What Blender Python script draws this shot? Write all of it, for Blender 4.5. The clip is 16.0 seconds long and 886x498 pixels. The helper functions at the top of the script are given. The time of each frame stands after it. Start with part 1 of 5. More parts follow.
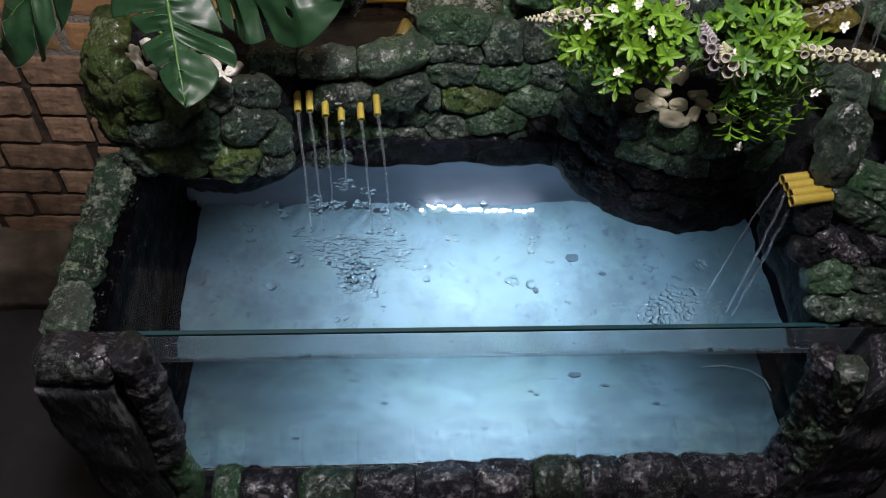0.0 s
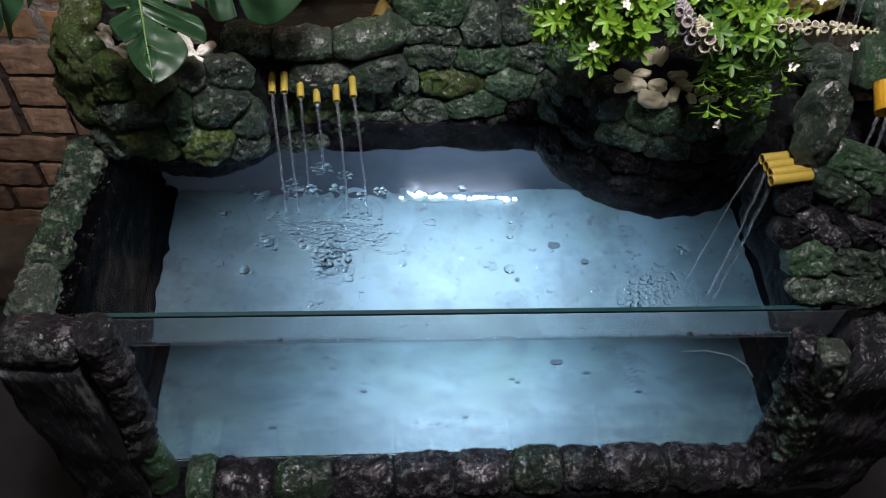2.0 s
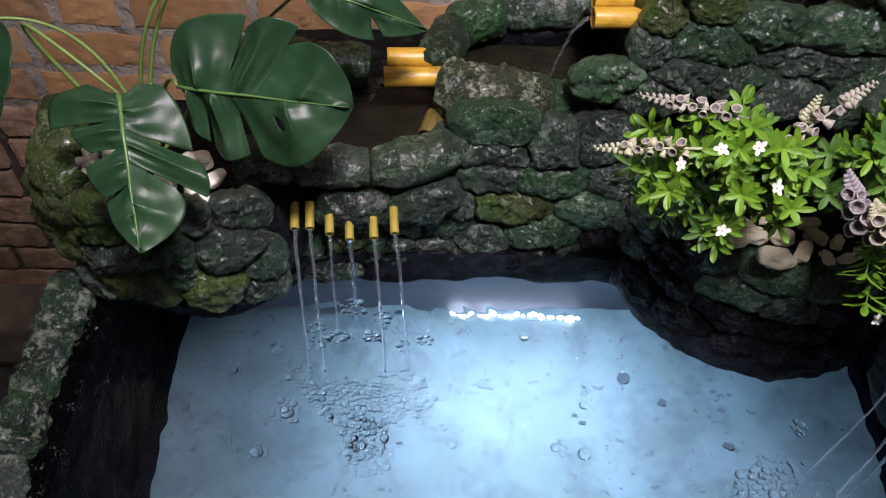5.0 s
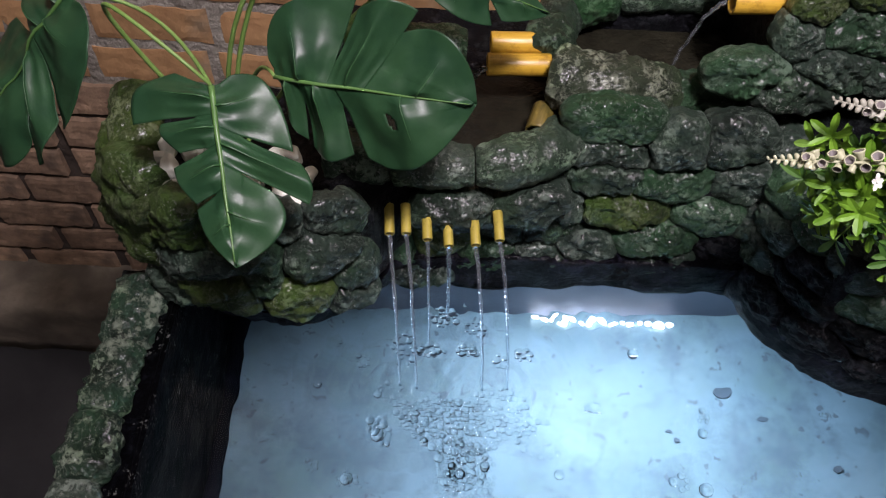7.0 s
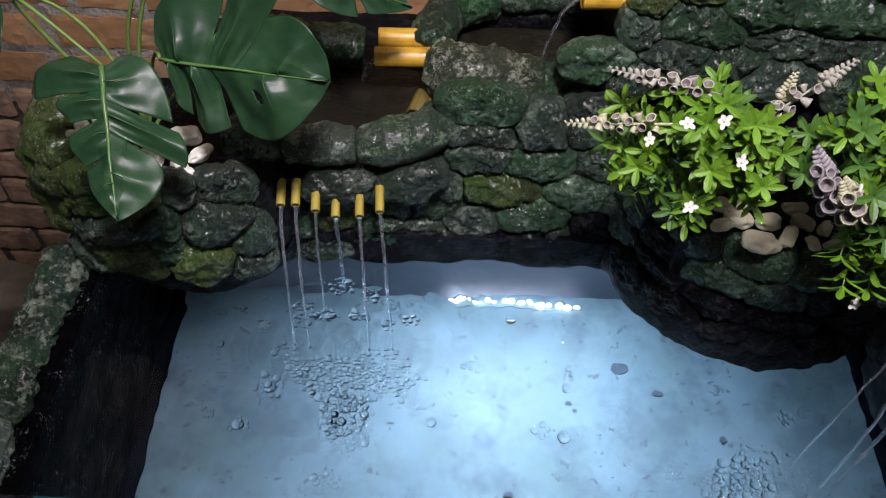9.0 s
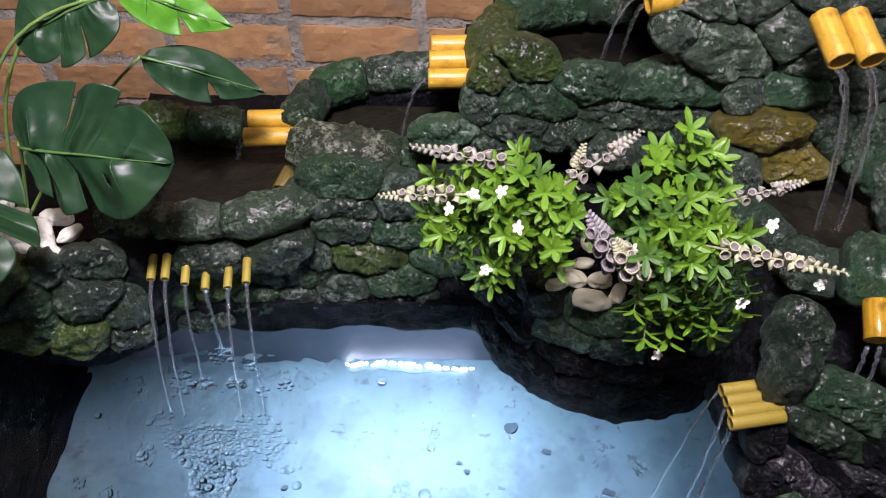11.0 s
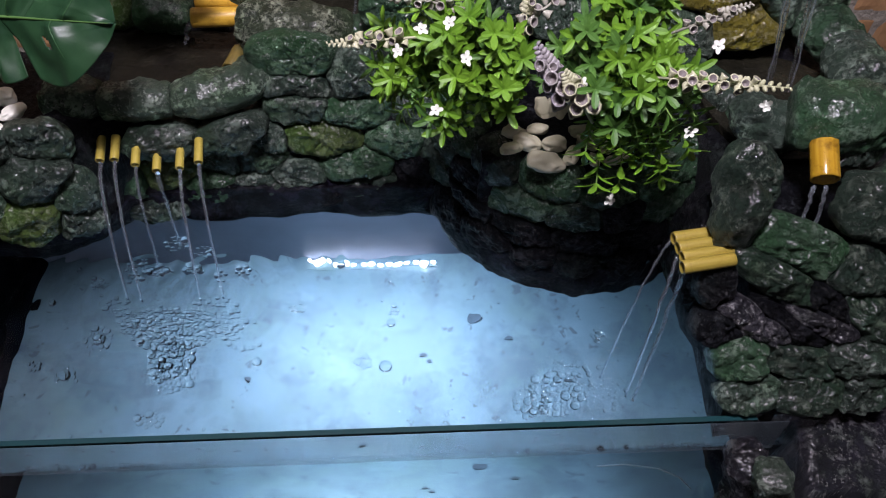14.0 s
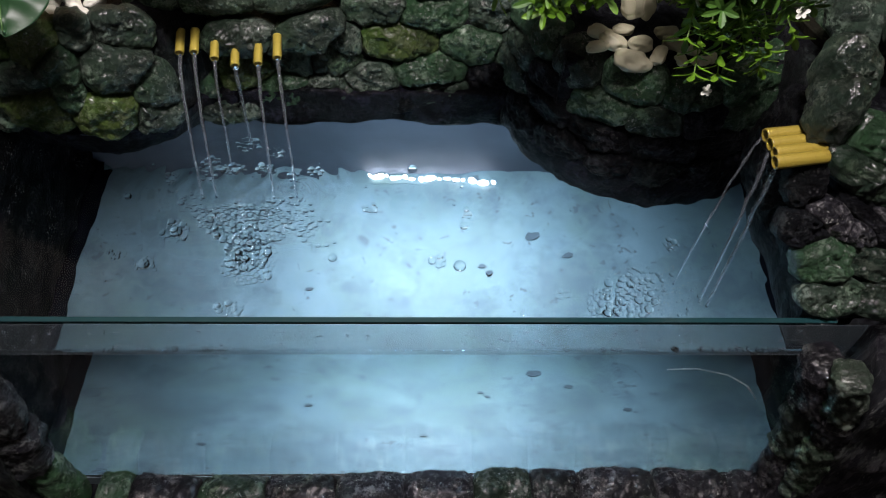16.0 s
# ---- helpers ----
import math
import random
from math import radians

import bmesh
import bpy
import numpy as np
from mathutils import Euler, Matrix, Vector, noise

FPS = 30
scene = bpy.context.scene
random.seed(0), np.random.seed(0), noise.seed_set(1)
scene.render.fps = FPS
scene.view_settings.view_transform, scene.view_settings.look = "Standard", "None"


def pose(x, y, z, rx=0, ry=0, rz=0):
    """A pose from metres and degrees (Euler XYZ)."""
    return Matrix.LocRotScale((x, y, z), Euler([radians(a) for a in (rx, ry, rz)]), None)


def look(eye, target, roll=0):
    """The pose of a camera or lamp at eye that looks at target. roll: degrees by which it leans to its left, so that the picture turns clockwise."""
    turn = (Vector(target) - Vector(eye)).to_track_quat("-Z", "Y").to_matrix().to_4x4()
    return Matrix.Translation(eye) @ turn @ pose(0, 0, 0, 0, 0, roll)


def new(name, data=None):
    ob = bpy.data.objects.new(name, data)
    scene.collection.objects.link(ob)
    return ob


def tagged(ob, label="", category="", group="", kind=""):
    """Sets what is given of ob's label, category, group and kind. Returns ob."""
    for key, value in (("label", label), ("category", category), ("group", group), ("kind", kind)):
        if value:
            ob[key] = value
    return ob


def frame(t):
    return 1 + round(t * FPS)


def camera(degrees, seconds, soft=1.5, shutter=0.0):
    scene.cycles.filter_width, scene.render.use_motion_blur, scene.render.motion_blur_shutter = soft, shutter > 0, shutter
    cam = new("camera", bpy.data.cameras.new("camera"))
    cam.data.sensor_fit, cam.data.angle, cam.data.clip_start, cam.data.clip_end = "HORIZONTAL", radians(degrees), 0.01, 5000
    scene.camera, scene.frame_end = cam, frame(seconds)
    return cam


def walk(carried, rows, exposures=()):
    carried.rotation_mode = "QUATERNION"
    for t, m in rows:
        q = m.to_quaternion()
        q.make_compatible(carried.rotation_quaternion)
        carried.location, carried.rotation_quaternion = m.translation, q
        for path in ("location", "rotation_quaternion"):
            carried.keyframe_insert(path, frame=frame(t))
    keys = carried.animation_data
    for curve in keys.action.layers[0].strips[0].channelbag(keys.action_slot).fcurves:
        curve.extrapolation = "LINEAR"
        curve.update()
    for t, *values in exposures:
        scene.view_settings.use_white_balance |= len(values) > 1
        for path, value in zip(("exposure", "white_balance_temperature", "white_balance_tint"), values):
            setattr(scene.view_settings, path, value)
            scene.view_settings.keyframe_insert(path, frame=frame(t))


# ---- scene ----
cam = camera(58.1, 16.0, soft=1.1)
PATH = [  # seconds, x, y, z, and the turn in degrees
    (0.0, -0.1132, -0.4759, 1.2002, 38.42, -2.87, -2.71),
    (0.5, -0.1161, -0.4806, 1.1893, 38.47, -2.99, -2.51),
    (1.0, -0.1116, -0.4860, 1.1780, 38.35, -2.94, -2.29),
    (1.5, -0.1033, -0.4900, 1.1732, 38.33, -3.11, -2.53),
    (2.0, -0.0912, -0.4871, 1.1721, 38.79, -3.21, -2.98),
    (2.5, -0.0754, -0.4668, 1.1758, 39.43, -3.13, -3.16),
    (3.0, -0.0684, -0.4412, 1.1779, 40.42, -3.50, -2.61),
    (3.2, -0.0735, -0.4352, 1.1713, 40.91, -3.62, -2.77),
    (5.3, -0.1158, -0.1935, 1.1276, 37.37, -2.18, -0.08),
    (5.5, -0.1213, -0.1820, 1.1190, 37.14, -2.14, 0.41),
    (6.0, -0.1413, -0.1540, 1.1033, 36.18, -2.08, 0.85),
    (6.5, -0.1662, -0.1392, 1.0901, 35.69, -2.00, 0.95),
    (7.0, -0.1871, -0.1453, 1.0916, 35.76, -1.82, 1.04),
    (7.5, -0.1834, -0.1629, 1.0999, 36.06, -1.29, 1.60),
    (8.0, -0.1477, -0.1862, 1.1106, 36.85, -0.94, 1.98),
    (8.5, -0.0997, -0.2151, 1.1200, 37.29, -1.02, 1.84),
    (9.0, -0.0581, -0.2359, 1.1269, 37.72, -1.11, 1.74),
    (9.5, -0.0176, -0.2500, 1.1307, 38.33, -1.12, 1.64),
    (9.7, -0.0024, -0.2529, 1.1360, 38.80, -1.02, 1.46),
    (11.8, 0.0952, -0.2734, 1.1746, 44.30, -0.80, -1.21),
    (12.0, 0.0976, -0.2791, 1.1768, 44.62, -0.98, -1.44),
    (12.5, 0.0999, -0.3003, 1.1691, 44.99, -1.15, -2.60),
    (13.0, 0.0943, -0.3170, 1.1473, 44.02, -1.33, -2.84),
    (13.5, 0.0925, -0.3224, 1.1207, 41.69, -1.33, -2.79),
    (14.0, 0.0847, -0.3283, 1.1011, 39.70, -1.33, -2.88),
    (14.5, 0.0756, -0.3408, 1.0907, 37.71, -0.81, -2.69),
    (15.0, 0.0530, -0.3662, 1.0706, 37.42, -1.36, -2.62),
    (15.5, 0.0350, -0.3788, 1.0647, 37.37, -1.79, -2.20),
    (16.0, 0.0184, -0.3789, 1.0593, 37.20, -1.76, -0.99),
]
EXPOSURES = [(0, -0.48, 6450, 19), (3, -0.46, 6450, 23), (5.5, -0.38, 6350, 27), (7, -0.32, 6350, 24), (8, -0.22, 6400, 27), (9.5, -0.54, 6250, 23), (11.8, 0.08, 6250, 31), (12.8, 0.08, 6150, 33), (13.5, -0.34, 5950, 31), (14, -0.4, 6050, 26), (15, -0.42, 6500, 17), (16, -0.46, 6600, 17)]  # stops, kelvin, tint
walk(cam, [(r[0], pose(*r[1:])) for r in PATH], EXPOSURES)

# ---- world and light ----
world = bpy.data.worlds.new("world")
scene.world = world
world.use_nodes = True
world.node_tree.nodes["Background"].inputs[0].default_value = (0.75, 0.85, 1.0, 1)
world.node_tree.nodes["Background"].inputs[1].default_value = 0.06

WATER_Z, FLOOR_Z, GROUND_Z, TANK_BACK = 0.40, 0.10, -0.56, 0.405


def area_lamp(name, eye, target, power, size, size_y, colour, spread=180):
    data = bpy.data.lights.new(name, "AREA")
    data.shape, data.size, data.size_y, data.energy, data.color = "RECTANGLE", size, size_y, power, colour
    data.spread = radians(spread)
    ob = new(name, data)
    ob.matrix_world = look(eye, target)
    return ob


# the strip of the pond, just under the water behind the rock shelf, and the room's ceiling lamp
area_lamp("pond_strip_light", (0.040, 0.374, 0.392), (0.045, 0.03, 0.10), 9.6, 0.26, 0.025, (0.53, 0.785, 1.0), 138)
area_lamp("ceiling_lamp_light", (0.04, -0.16, 1.885), (0.0, 0.32, 0.5), 11.0, 0.36, 0.08, (1.0, 0.91, 0.86))
bulb = bpy.data.lights.new("hanging_lamp_glow", "POINT")
bulb.energy, bulb.shadow_soft_size, bulb.color = 97.0, 0.09, (1.0, 0.945, 0.96)
new("hanging_lamp_glow", bulb).location = (0.04, -0.16, 1.85)

# ---- materials ----
def material(name, rough=0.6, metal=0.0):
    m = bpy.data.materials.new(name)
    m.use_nodes = True
    b = m.node_tree.nodes["Principled BSDF"]
    b.inputs["Roughness"].default_value, b.inputs["Metallic"].default_value = rough, metal
    return m, m.node_tree, b


def node(tree, kind, **values):
    n = tree.nodes.new(kind)
    for key, value in values.items():
        n.inputs[key.replace("_", " ")].default_value = value
    return n


def coords(tree):
    return tree.nodes.new("ShaderNodeTexCoord").outputs["Object"]


def noise_tex(tree, scale, detail=6.0, rough=0.6, where=None):
    n = node(tree, "ShaderNodeTexNoise", Scale=scale, Detail=detail, Roughness=rough)
    tree.links.new(where or coords(tree), n.inputs["Vector"])
    return n.outputs["Fac"]


def ramp(tree, fac, stops):
    n = tree.nodes.new("ShaderNodeValToRGB")
    while len(n.color_ramp.elements) < len(stops):
        n.color_ramp.elements.new(0.5)
    for e, (at, c) in zip(n.color_ramp.elements, stops):
        e.position, e.color = at, (*c, 1) if len(c) == 3 else c
    tree.links.new(fac, n.inputs["Fac"])
    return n.outputs["Color"]


def mix(tree, fac, a, b, blend="MIX"):
    n = tree.nodes.new("ShaderNodeMix")
    n.data_type, n.blend_type = "RGBA", blend
    for socket, value in ((n.inputs[0], fac), (n.inputs[6], a), (n.inputs[7], b)):
        if isinstance(value, (int, float)):
            socket.default_value = value
        elif isinstance(value, tuple):
            socket.default_value = (*value, 1)
        else:
            tree.links.new(value, socket)
    return n.outputs[2]


def math_node(tree, op, a, b=0.0):
    n = tree.nodes.new("ShaderNodeMath")
    n.operation = op
    for socket, value in zip(n.inputs, (a, b)):
        if isinstance(value, (int, float)):
            socket.default_value = value
        else:
            tree.links.new(value, socket)
    return n.outputs[0]


def bump(tree, bsdf, height, strength=0.5, distance=0.002):
    n = node(tree, "ShaderNodeBump", Strength=strength, Distance=distance)
    tree.links.new(height, n.inputs["Height"])
    tree.links.new(n.outputs["Normal"], bsdf.inputs["Normal"])


BLACK = (0, 0, 0)
WHITE = (1, 1, 1)


def rock_material(name, dark, high, paint, amount, flecks=1.0, coat=0.31):
    """Carved cement, painted nearly black and wet, with coloured glaze, pale dry-brushing on the raised grain and pale flecks."""
    m, tree, b = material(name, 0.42)
    where = coords(tree)
    offset = node(tree, "ShaderNodeVectorMath")
    offset.operation = "ADD"
    info = tree.nodes.new("ShaderNodeObjectInfo")
    shift = math_node(tree, "MULTIPLY", info.outputs["Random"], 9.0)
    tree.links.new(where, offset.inputs[0])
    tree.links.new(shift, offset.inputs[1])
    at = offset.outputs["Vector"]
    coarse = noise_tex(tree, 55, 8, 0.72, at)
    fine = noise_tex(tree, 190, 6, 0.75, at)
    blots = noise_tex(tree, 20, 4, 0.6, at)
    pits = node(tree, "ShaderNodeTexVoronoi", Scale=130.0)
    tree.links.new(at, pits.inputs["Vector"])
    height = math_node(tree, "ADD", coarse, math_node(tree, "MULTIPLY", fine, 0.7))
    height = math_node(tree, "ADD", height, math_node(tree, "MULTIPLY", pits.outputs["Distance"], 0.35))
    height = math_node(tree, "ADD", height, math_node(tree, "MULTIPLY", noise_tex(tree, 620, 3, 0.6, at), 0.16))
    painted = mix(tree, ramp(tree, blots, [(0.5 - amount * 0.3, BLACK), (0.62 - amount * 0.12, WHITE)]), dark, paint)
    worn = ramp(tree, math_node(tree, "ADD", coarse, math_node(tree, "MULTIPLY", fine, 0.7)), [(0.84, BLACK), (0.945, WHITE)])
    spread = math_node(tree, "MULTIPLY", worn, ramp(tree, noise_tex(tree, 30, 3, 0.5, at), [(0.38, (0.16,) * 3), (0.58, WHITE)]))
    brushed = mix(tree, spread, painted, high)
    dots = ramp(tree, noise_tex(tree, 330, 3, 0.6, at), [(0.60, BLACK), (0.65, WHITE)])
    dots = math_node(tree, "MULTIPLY", dots, ramp(tree, noise_tex(tree, 36, 3, 0.5, at), [(0.50, BLACK), (0.64, (0.6 * flecks,) * 3)]))
    glaze = ramp(tree, noise_tex(tree, 11, 5, 0.6, at), [(0.48, BLACK), (0.66, (0.75,) * 3)])
    brushed = mix(tree, glaze, brushed, mix(tree, 1.0, brushed, (0.78, 1.14, 0.74), "MULTIPLY"))
    tone = node(tree, "ShaderNodeMapRange", To_Min=0.74, To_Max=1.30)
    tree.links.new(info.outputs["Random"], tone.inputs["Value"])
    hsv = tree.nodes.new("ShaderNodeHueSaturation")
    tree.links.new(tone.outputs["Result"], hsv.inputs["Value"])
    tree.links.new(brushed, hsv.inputs["Color"])
    tree.links.new(mix(tree, dots, hsv.outputs["Color"], (0.52, 0.54, 0.50)), b.inputs["Base Color"])
    tree.links.new(ramp(tree, blots, [(0.35, (0.40,) * 3), (0.7, (0.70,) * 3)]), b.inputs["Roughness"])
    b.inputs["Coat Weight"].default_value, b.inputs["Coat Roughness"].default_value = coat, 0.23
    b.inputs["Coat IOR"].default_value = 1.6
    b.inputs["Specular IOR Level"].default_value = 0.10 + 0.10 * min(1, coat * 2)
    height = math_node(tree, "ADD", height, math_node(tree, "MULTIPLY", worn, 0.22))
    bump(tree, b, height, 1.0, 0.014)
    film = math_node(tree, "ADD", noise_tex(tree, 60, 4, 0.55, at), math_node(tree, "MULTIPLY", noise_tex(tree, 190, 2, 0.5, at), 0.25))
    wet = node(tree, "ShaderNodeBump", Strength=1.0, Distance=0.0040)
    tree.links.new(film, wet.inputs["Height"])
    tree.links.new(wet.outputs["Normal"], b.inputs["Coat Normal"])
    return m


GREY = rock_material("charcoal_rock", (0.012, 0.018, 0.015), (0.215, 0.280, 0.225), (0.042, 0.070, 0.050), 0.85)
GREEN = rock_material("mossy_rock", (0.012, 0.024, 0.017), (0.175, 0.275, 0.185), (0.040, 0.098, 0.048), 0.95)
OCHRE = rock_material("ochre_rock", (0.045, 0.050, 0.018), (0.30, 0.275, 0.12), (0.215, 0.185, 0.020), 1.0)
PALE = rock_material("pale_rock", (0.020, 0.030, 0.024), (0.315, 0.385, 0.310), (0.066, 0.098, 0.070), 0.9)
LICHEN = rock_material("pale_green_dry_rock", (0.010, 0.015, 0.011), (0.30, 0.36, 0.27), (0.032, 0.068, 0.042), 0.55, 1.0, 0.16)
MOSS = rock_material("moss_painted_rock", (0.018, 0.030, 0.014), (0.19, 0.24, 0.115), (0.068, 0.112, 0.024), 1.0)
SPECKLED = rock_material("speckled_tan_rock", (0.018, 0.024, 0.017), (0.38, 0.43, 0.31), (0.046, 0.066, 0.036), 0.7, 1.0, 0.3)
DIM = rock_material("dark_mossy_rock", (0.008, 0.013, 0.011), (0.130, 0.165, 0.125), (0.022, 0.044, 0.029), 0.75, 0.8)
VIOLET = rock_material("purple_black_rock", (0.008, 0.008, 0.012), (0.205, 0.20, 0.215), (0.026, 0.026, 0.034), 0.5)
# Near-black lip; the pond lamp's blue glow is put into its grain colour.
LIP = rock_material("blue_lit_black_lip", (0.003, 0.003, 0.005), (0.022, 0.021, 0.040), (0.004, 0.004, 0.008), 0.4, 0.1, 0.05)
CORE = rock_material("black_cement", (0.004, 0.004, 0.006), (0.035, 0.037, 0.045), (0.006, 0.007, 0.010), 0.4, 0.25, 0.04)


CHISELLED = rock_material("chiselled_violet_cement", (0.014, 0.013, 0.018), (0.22, 0.21, 0.235), (0.030, 0.028, 0.042), 0.5, 1.0, 0.15)
for tex in [n for n in CHISELLED.node_tree.nodes if n.type in ("TEX_NOISE", "TEX_VORONOI")]:
    streak = node(CHISELLED.node_tree, "ShaderNodeMapping")
    streak.inputs["Scale"].default_value = (1.0, 1.0, 0.22)
    source = tex.inputs["Vector"].links[0].from_socket
    CHISELLED.node_tree.links.new(source, streak.inputs["Vector"])
    CHISELLED.node_tree.links.new(streak.outputs["Vector"], tex.inputs["Vector"])


def plain(name, colours, scale, rough=0.6, relief=0.3, distance=0.002, random=0.0, spec=None):
    m, tree, b = material(name, rough)
    n = noise_tex(tree, scale, 7, 0.62)
    colour = ramp(tree, n, [(0.3, colours[0]), (0.7, colours[1])])
    if len(colours) > 2:
        colour = mix(tree, ramp(tree, noise_tex(tree, scale * 0.22, 4), [(0.5, BLACK), (0.68, WHITE)]), colour, colours[2])
    if random:
        info = tree.nodes.new("ShaderNodeObjectInfo")
        hsv = tree.nodes.new("ShaderNodeHueSaturation")
        span = node(tree, "ShaderNodeMapRange", To_Min=1 - random, To_Max=1 + random)
        tree.links.new(info.outputs["Random"], span.inputs["Value"])
        tree.links.new(span.outputs["Result"], hsv.inputs["Value"])
        tree.links.new(colour, hsv.inputs["Color"])
        colour = hsv.outputs["Color"]
    tree.links.new(colour, b.inputs["Base Color"])
    if spec is not None:
        b.inputs["Specular IOR Level"].default_value, b.inputs["IOR"].default_value = spec, 1.0
    if relief:
        bump(tree, b, noise_tex(tree, scale * 2.2, 6, 0.65), relief, distance)
    return m


BRICK = plain("red_brick", [(0.37, 0.200, 0.088), (0.48, 0.282, 0.125), (0.33, 0.265, 0.175)], 22, 0.92, 0.8, 0.004, 0.24)
MORTAR = plain("grey_mortar", [(0.31, 0.285, 0.235), (0.45, 0.42, 0.355), (0.21, 0.19, 0.155)], 15, 0.94, 1.0, 0.018)
SHADED_PLASTER = plain("stained_shaded_plaster", [(0.030, 0.023, 0.017), (0.085, 0.064, 0.048), (0.02, 0.016, 0.012)], 16, 0.9, 1.0, 0.010)
BRICK_OLD = plain("grimy_brick", [(0.16, 0.108, 0.070), (0.44, 0.29, 0.18), (0.11, 0.088, 0.068)], 24, 0.9, 0.9, 0.005, 0.25)
LEDGE = plain("worn_concrete", [(0.15, 0.125, 0.09), (0.30, 0.255, 0.185), (0.09, 0.075, 0.055)], 14, 0.9, 0.9, 0.006)
GROUND = plain("dark_concrete", [(0.008, 0.008, 0.009), (0.024, 0.024, 0.024), (0.005, 0.005, 0.006)], 7, 0.7, 0.4, 0.003)
TANK_BLACK = plain("black_tank_paint", [(0.002, 0.002, 0.003), (0.005, 0.005, 0.007), (0.010, 0.010, 0.014)], 26, 0.6, 0.3, 0.002, spec=0.05)
SIDE_WALL = rock_material("black_limed_wall", (0.002, 0.002, 0.003), (0.008, 0.009, 0.012), (0.003, 0.003, 0.004), 0.4, 0.9, 0.0)
SIDE_WALL.node_tree.nodes["Principled BSDF"].inputs["Specular IOR Level"].default_value = 0.02
TANK_GREY = plain("grey_tank_wall", [(0.135, 0.155, 0.20), (0.21, 0.235, 0.29), (0.11, 0.125, 0.165)], 12, 0.6, 0.2, 0.002)
PEBBLE = plain("white_pebble", [(0.60, 0.61, 0.52), (0.77, 0.775, 0.68)], 28, 0.45, 0.15, 0.001, 0.12)
PEBBLE_TAN = plain("cream_pebble", [(0.42, 0.405, 0.27), (0.58, 0.565, 0.41)], 28, 0.5, 0.25, 0.001, 0.28)
ROOM = plain("dim_grey_plaster", [(0.16, 0.155, 0.145), (0.24, 0.23, 0.215)], 5, 0.9, 0.2)
CEILING = plain("grey_ceiling", [(0.26, 0.255, 0.25), (0.33, 0.325, 0.315)], 6, 0.9, 0.1)
WET = plain("murky_basin_bed", [(0.007, 0.007, 0.005), (0.020, 0.019, 0.012), (0.004, 0.004, 0.004)], 22, 0.08, 0.6, 0.008)
WET.node_tree.nodes["Principled BSDF"].inputs["Specular IOR Level"].default_value = 0.15
HOSE = plain("milky_hose", [(0.34, 0.37, 0.36), (0.44, 0.47, 0.46)], 60, 0.3, 0.05)
HOUSING = plain("black_plastic", [(0.01, 0.01, 0.011), (0.016, 0.016, 0.017)], 40, 0.4, 0.05)


def bed_material():
    m, tree, b = material("pale_blue_tank_floor", 0.55)
    cloud = ramp(tree, noise_tex(tree, 7, 5, 0.6), [(0.3, (0.080, 0.132, 0.152)), (0.7, (0.165, 0.230, 0.252))])
    silt = ramp(tree, noise_tex(tree, 17, 7, 0.72), [(0.46, BLACK), (0.64, (0.9,) * 3)])
    specks = ramp(tree, noise_tex(tree, 75, 3, 0.5), [(0.65, BLACK), (0.69, (0.85,) * 3)])
    cloud = mix(tree, ramp(tree, noise_tex(tree, 4.5, 5, 0.65), [(0.46, BLACK), (0.64, (0.8,) * 3)]), cloud, (0.090, 0.138, 0.120))
    c = mix(tree, silt, cloud, (0.070, 0.104, 0.120))
    tree.links.new(mix(tree, specks, c, (0.06, 0.08, 0.09)), b.inputs["Base Color"])
    return m


BED = bed_material()
SODDEN = plain("sodden_leaf", [(0.035, 0.05, 0.06), (0.065, 0.085, 0.10)], 60, 0.8, 0.2)


def bamboo_material(name, a, bb, c):
    m, tree, b = material(name, 0.38)
    where = coords(tree)
    stretch = node(tree, "ShaderNodeMapping")
    stretch.inputs["Scale"].default_value = (1, 1, 0.06)
    tree.links.new(where, stretch.inputs["Vector"])
    grain = noise_tex(tree, 240, 4, 0.6, stretch.outputs["Vector"])
    colour = ramp(tree, grain, [(0.3, a), (0.7, bb)])
    dirt = ramp(tree, noise_tex(tree, 70, 5, 0.7), [(0.50, BLACK), (0.72, (0.9,) * 3)])
    tree.links.new(mix(tree, dirt, colour, c), b.inputs["Base Color"])
    bump(tree, b, grain, 0.3, 0.001)
    return m


BAMBOO = bamboo_material("yellow_bamboo", (0.46, 0.265, 0.02), (0.62, 0.385, 0.045), (0.22, 0.11, 0.01))
BAMBOO_WET = bamboo_material("wet_yellow_bamboo", (0.22, 0.165, 0.02), (0.31, 0.24, 0.04), (0.15, 0.09, 0.01))
BAMBOO_AMBER = bamboo_material("soaked_amber_bamboo", (0.30, 0.165, 0.008), (0.42, 0.25, 0.02), (0.11, 0.05, 0.004))
BAMBOO_AMBER.node_tree.nodes["Principled BSDF"].inputs["Roughness"].default_value = 0.15
BAMBOO_OLD = bamboo_material("olive_bamboo", (0.30, 0.235, 0.03), (0.42, 0.34, 0.06), (0.10, 0.08, 0.02))


BAMBOO_ROTTEN = bamboo_material("rotten_bamboo", (0.085, 0.065, 0.012), (0.16, 0.118, 0.025), (0.025, 0.03, 0.010))


def clear(name, ior, colour, rough=0.0):
    m, tree, b = material(name, rough)
    b.inputs["Base Color"].default_value = (*colour, 1)
    b.inputs["Transmission Weight"].default_value, b.inputs["IOR"].default_value = 1.0, ior
    return m, tree, b


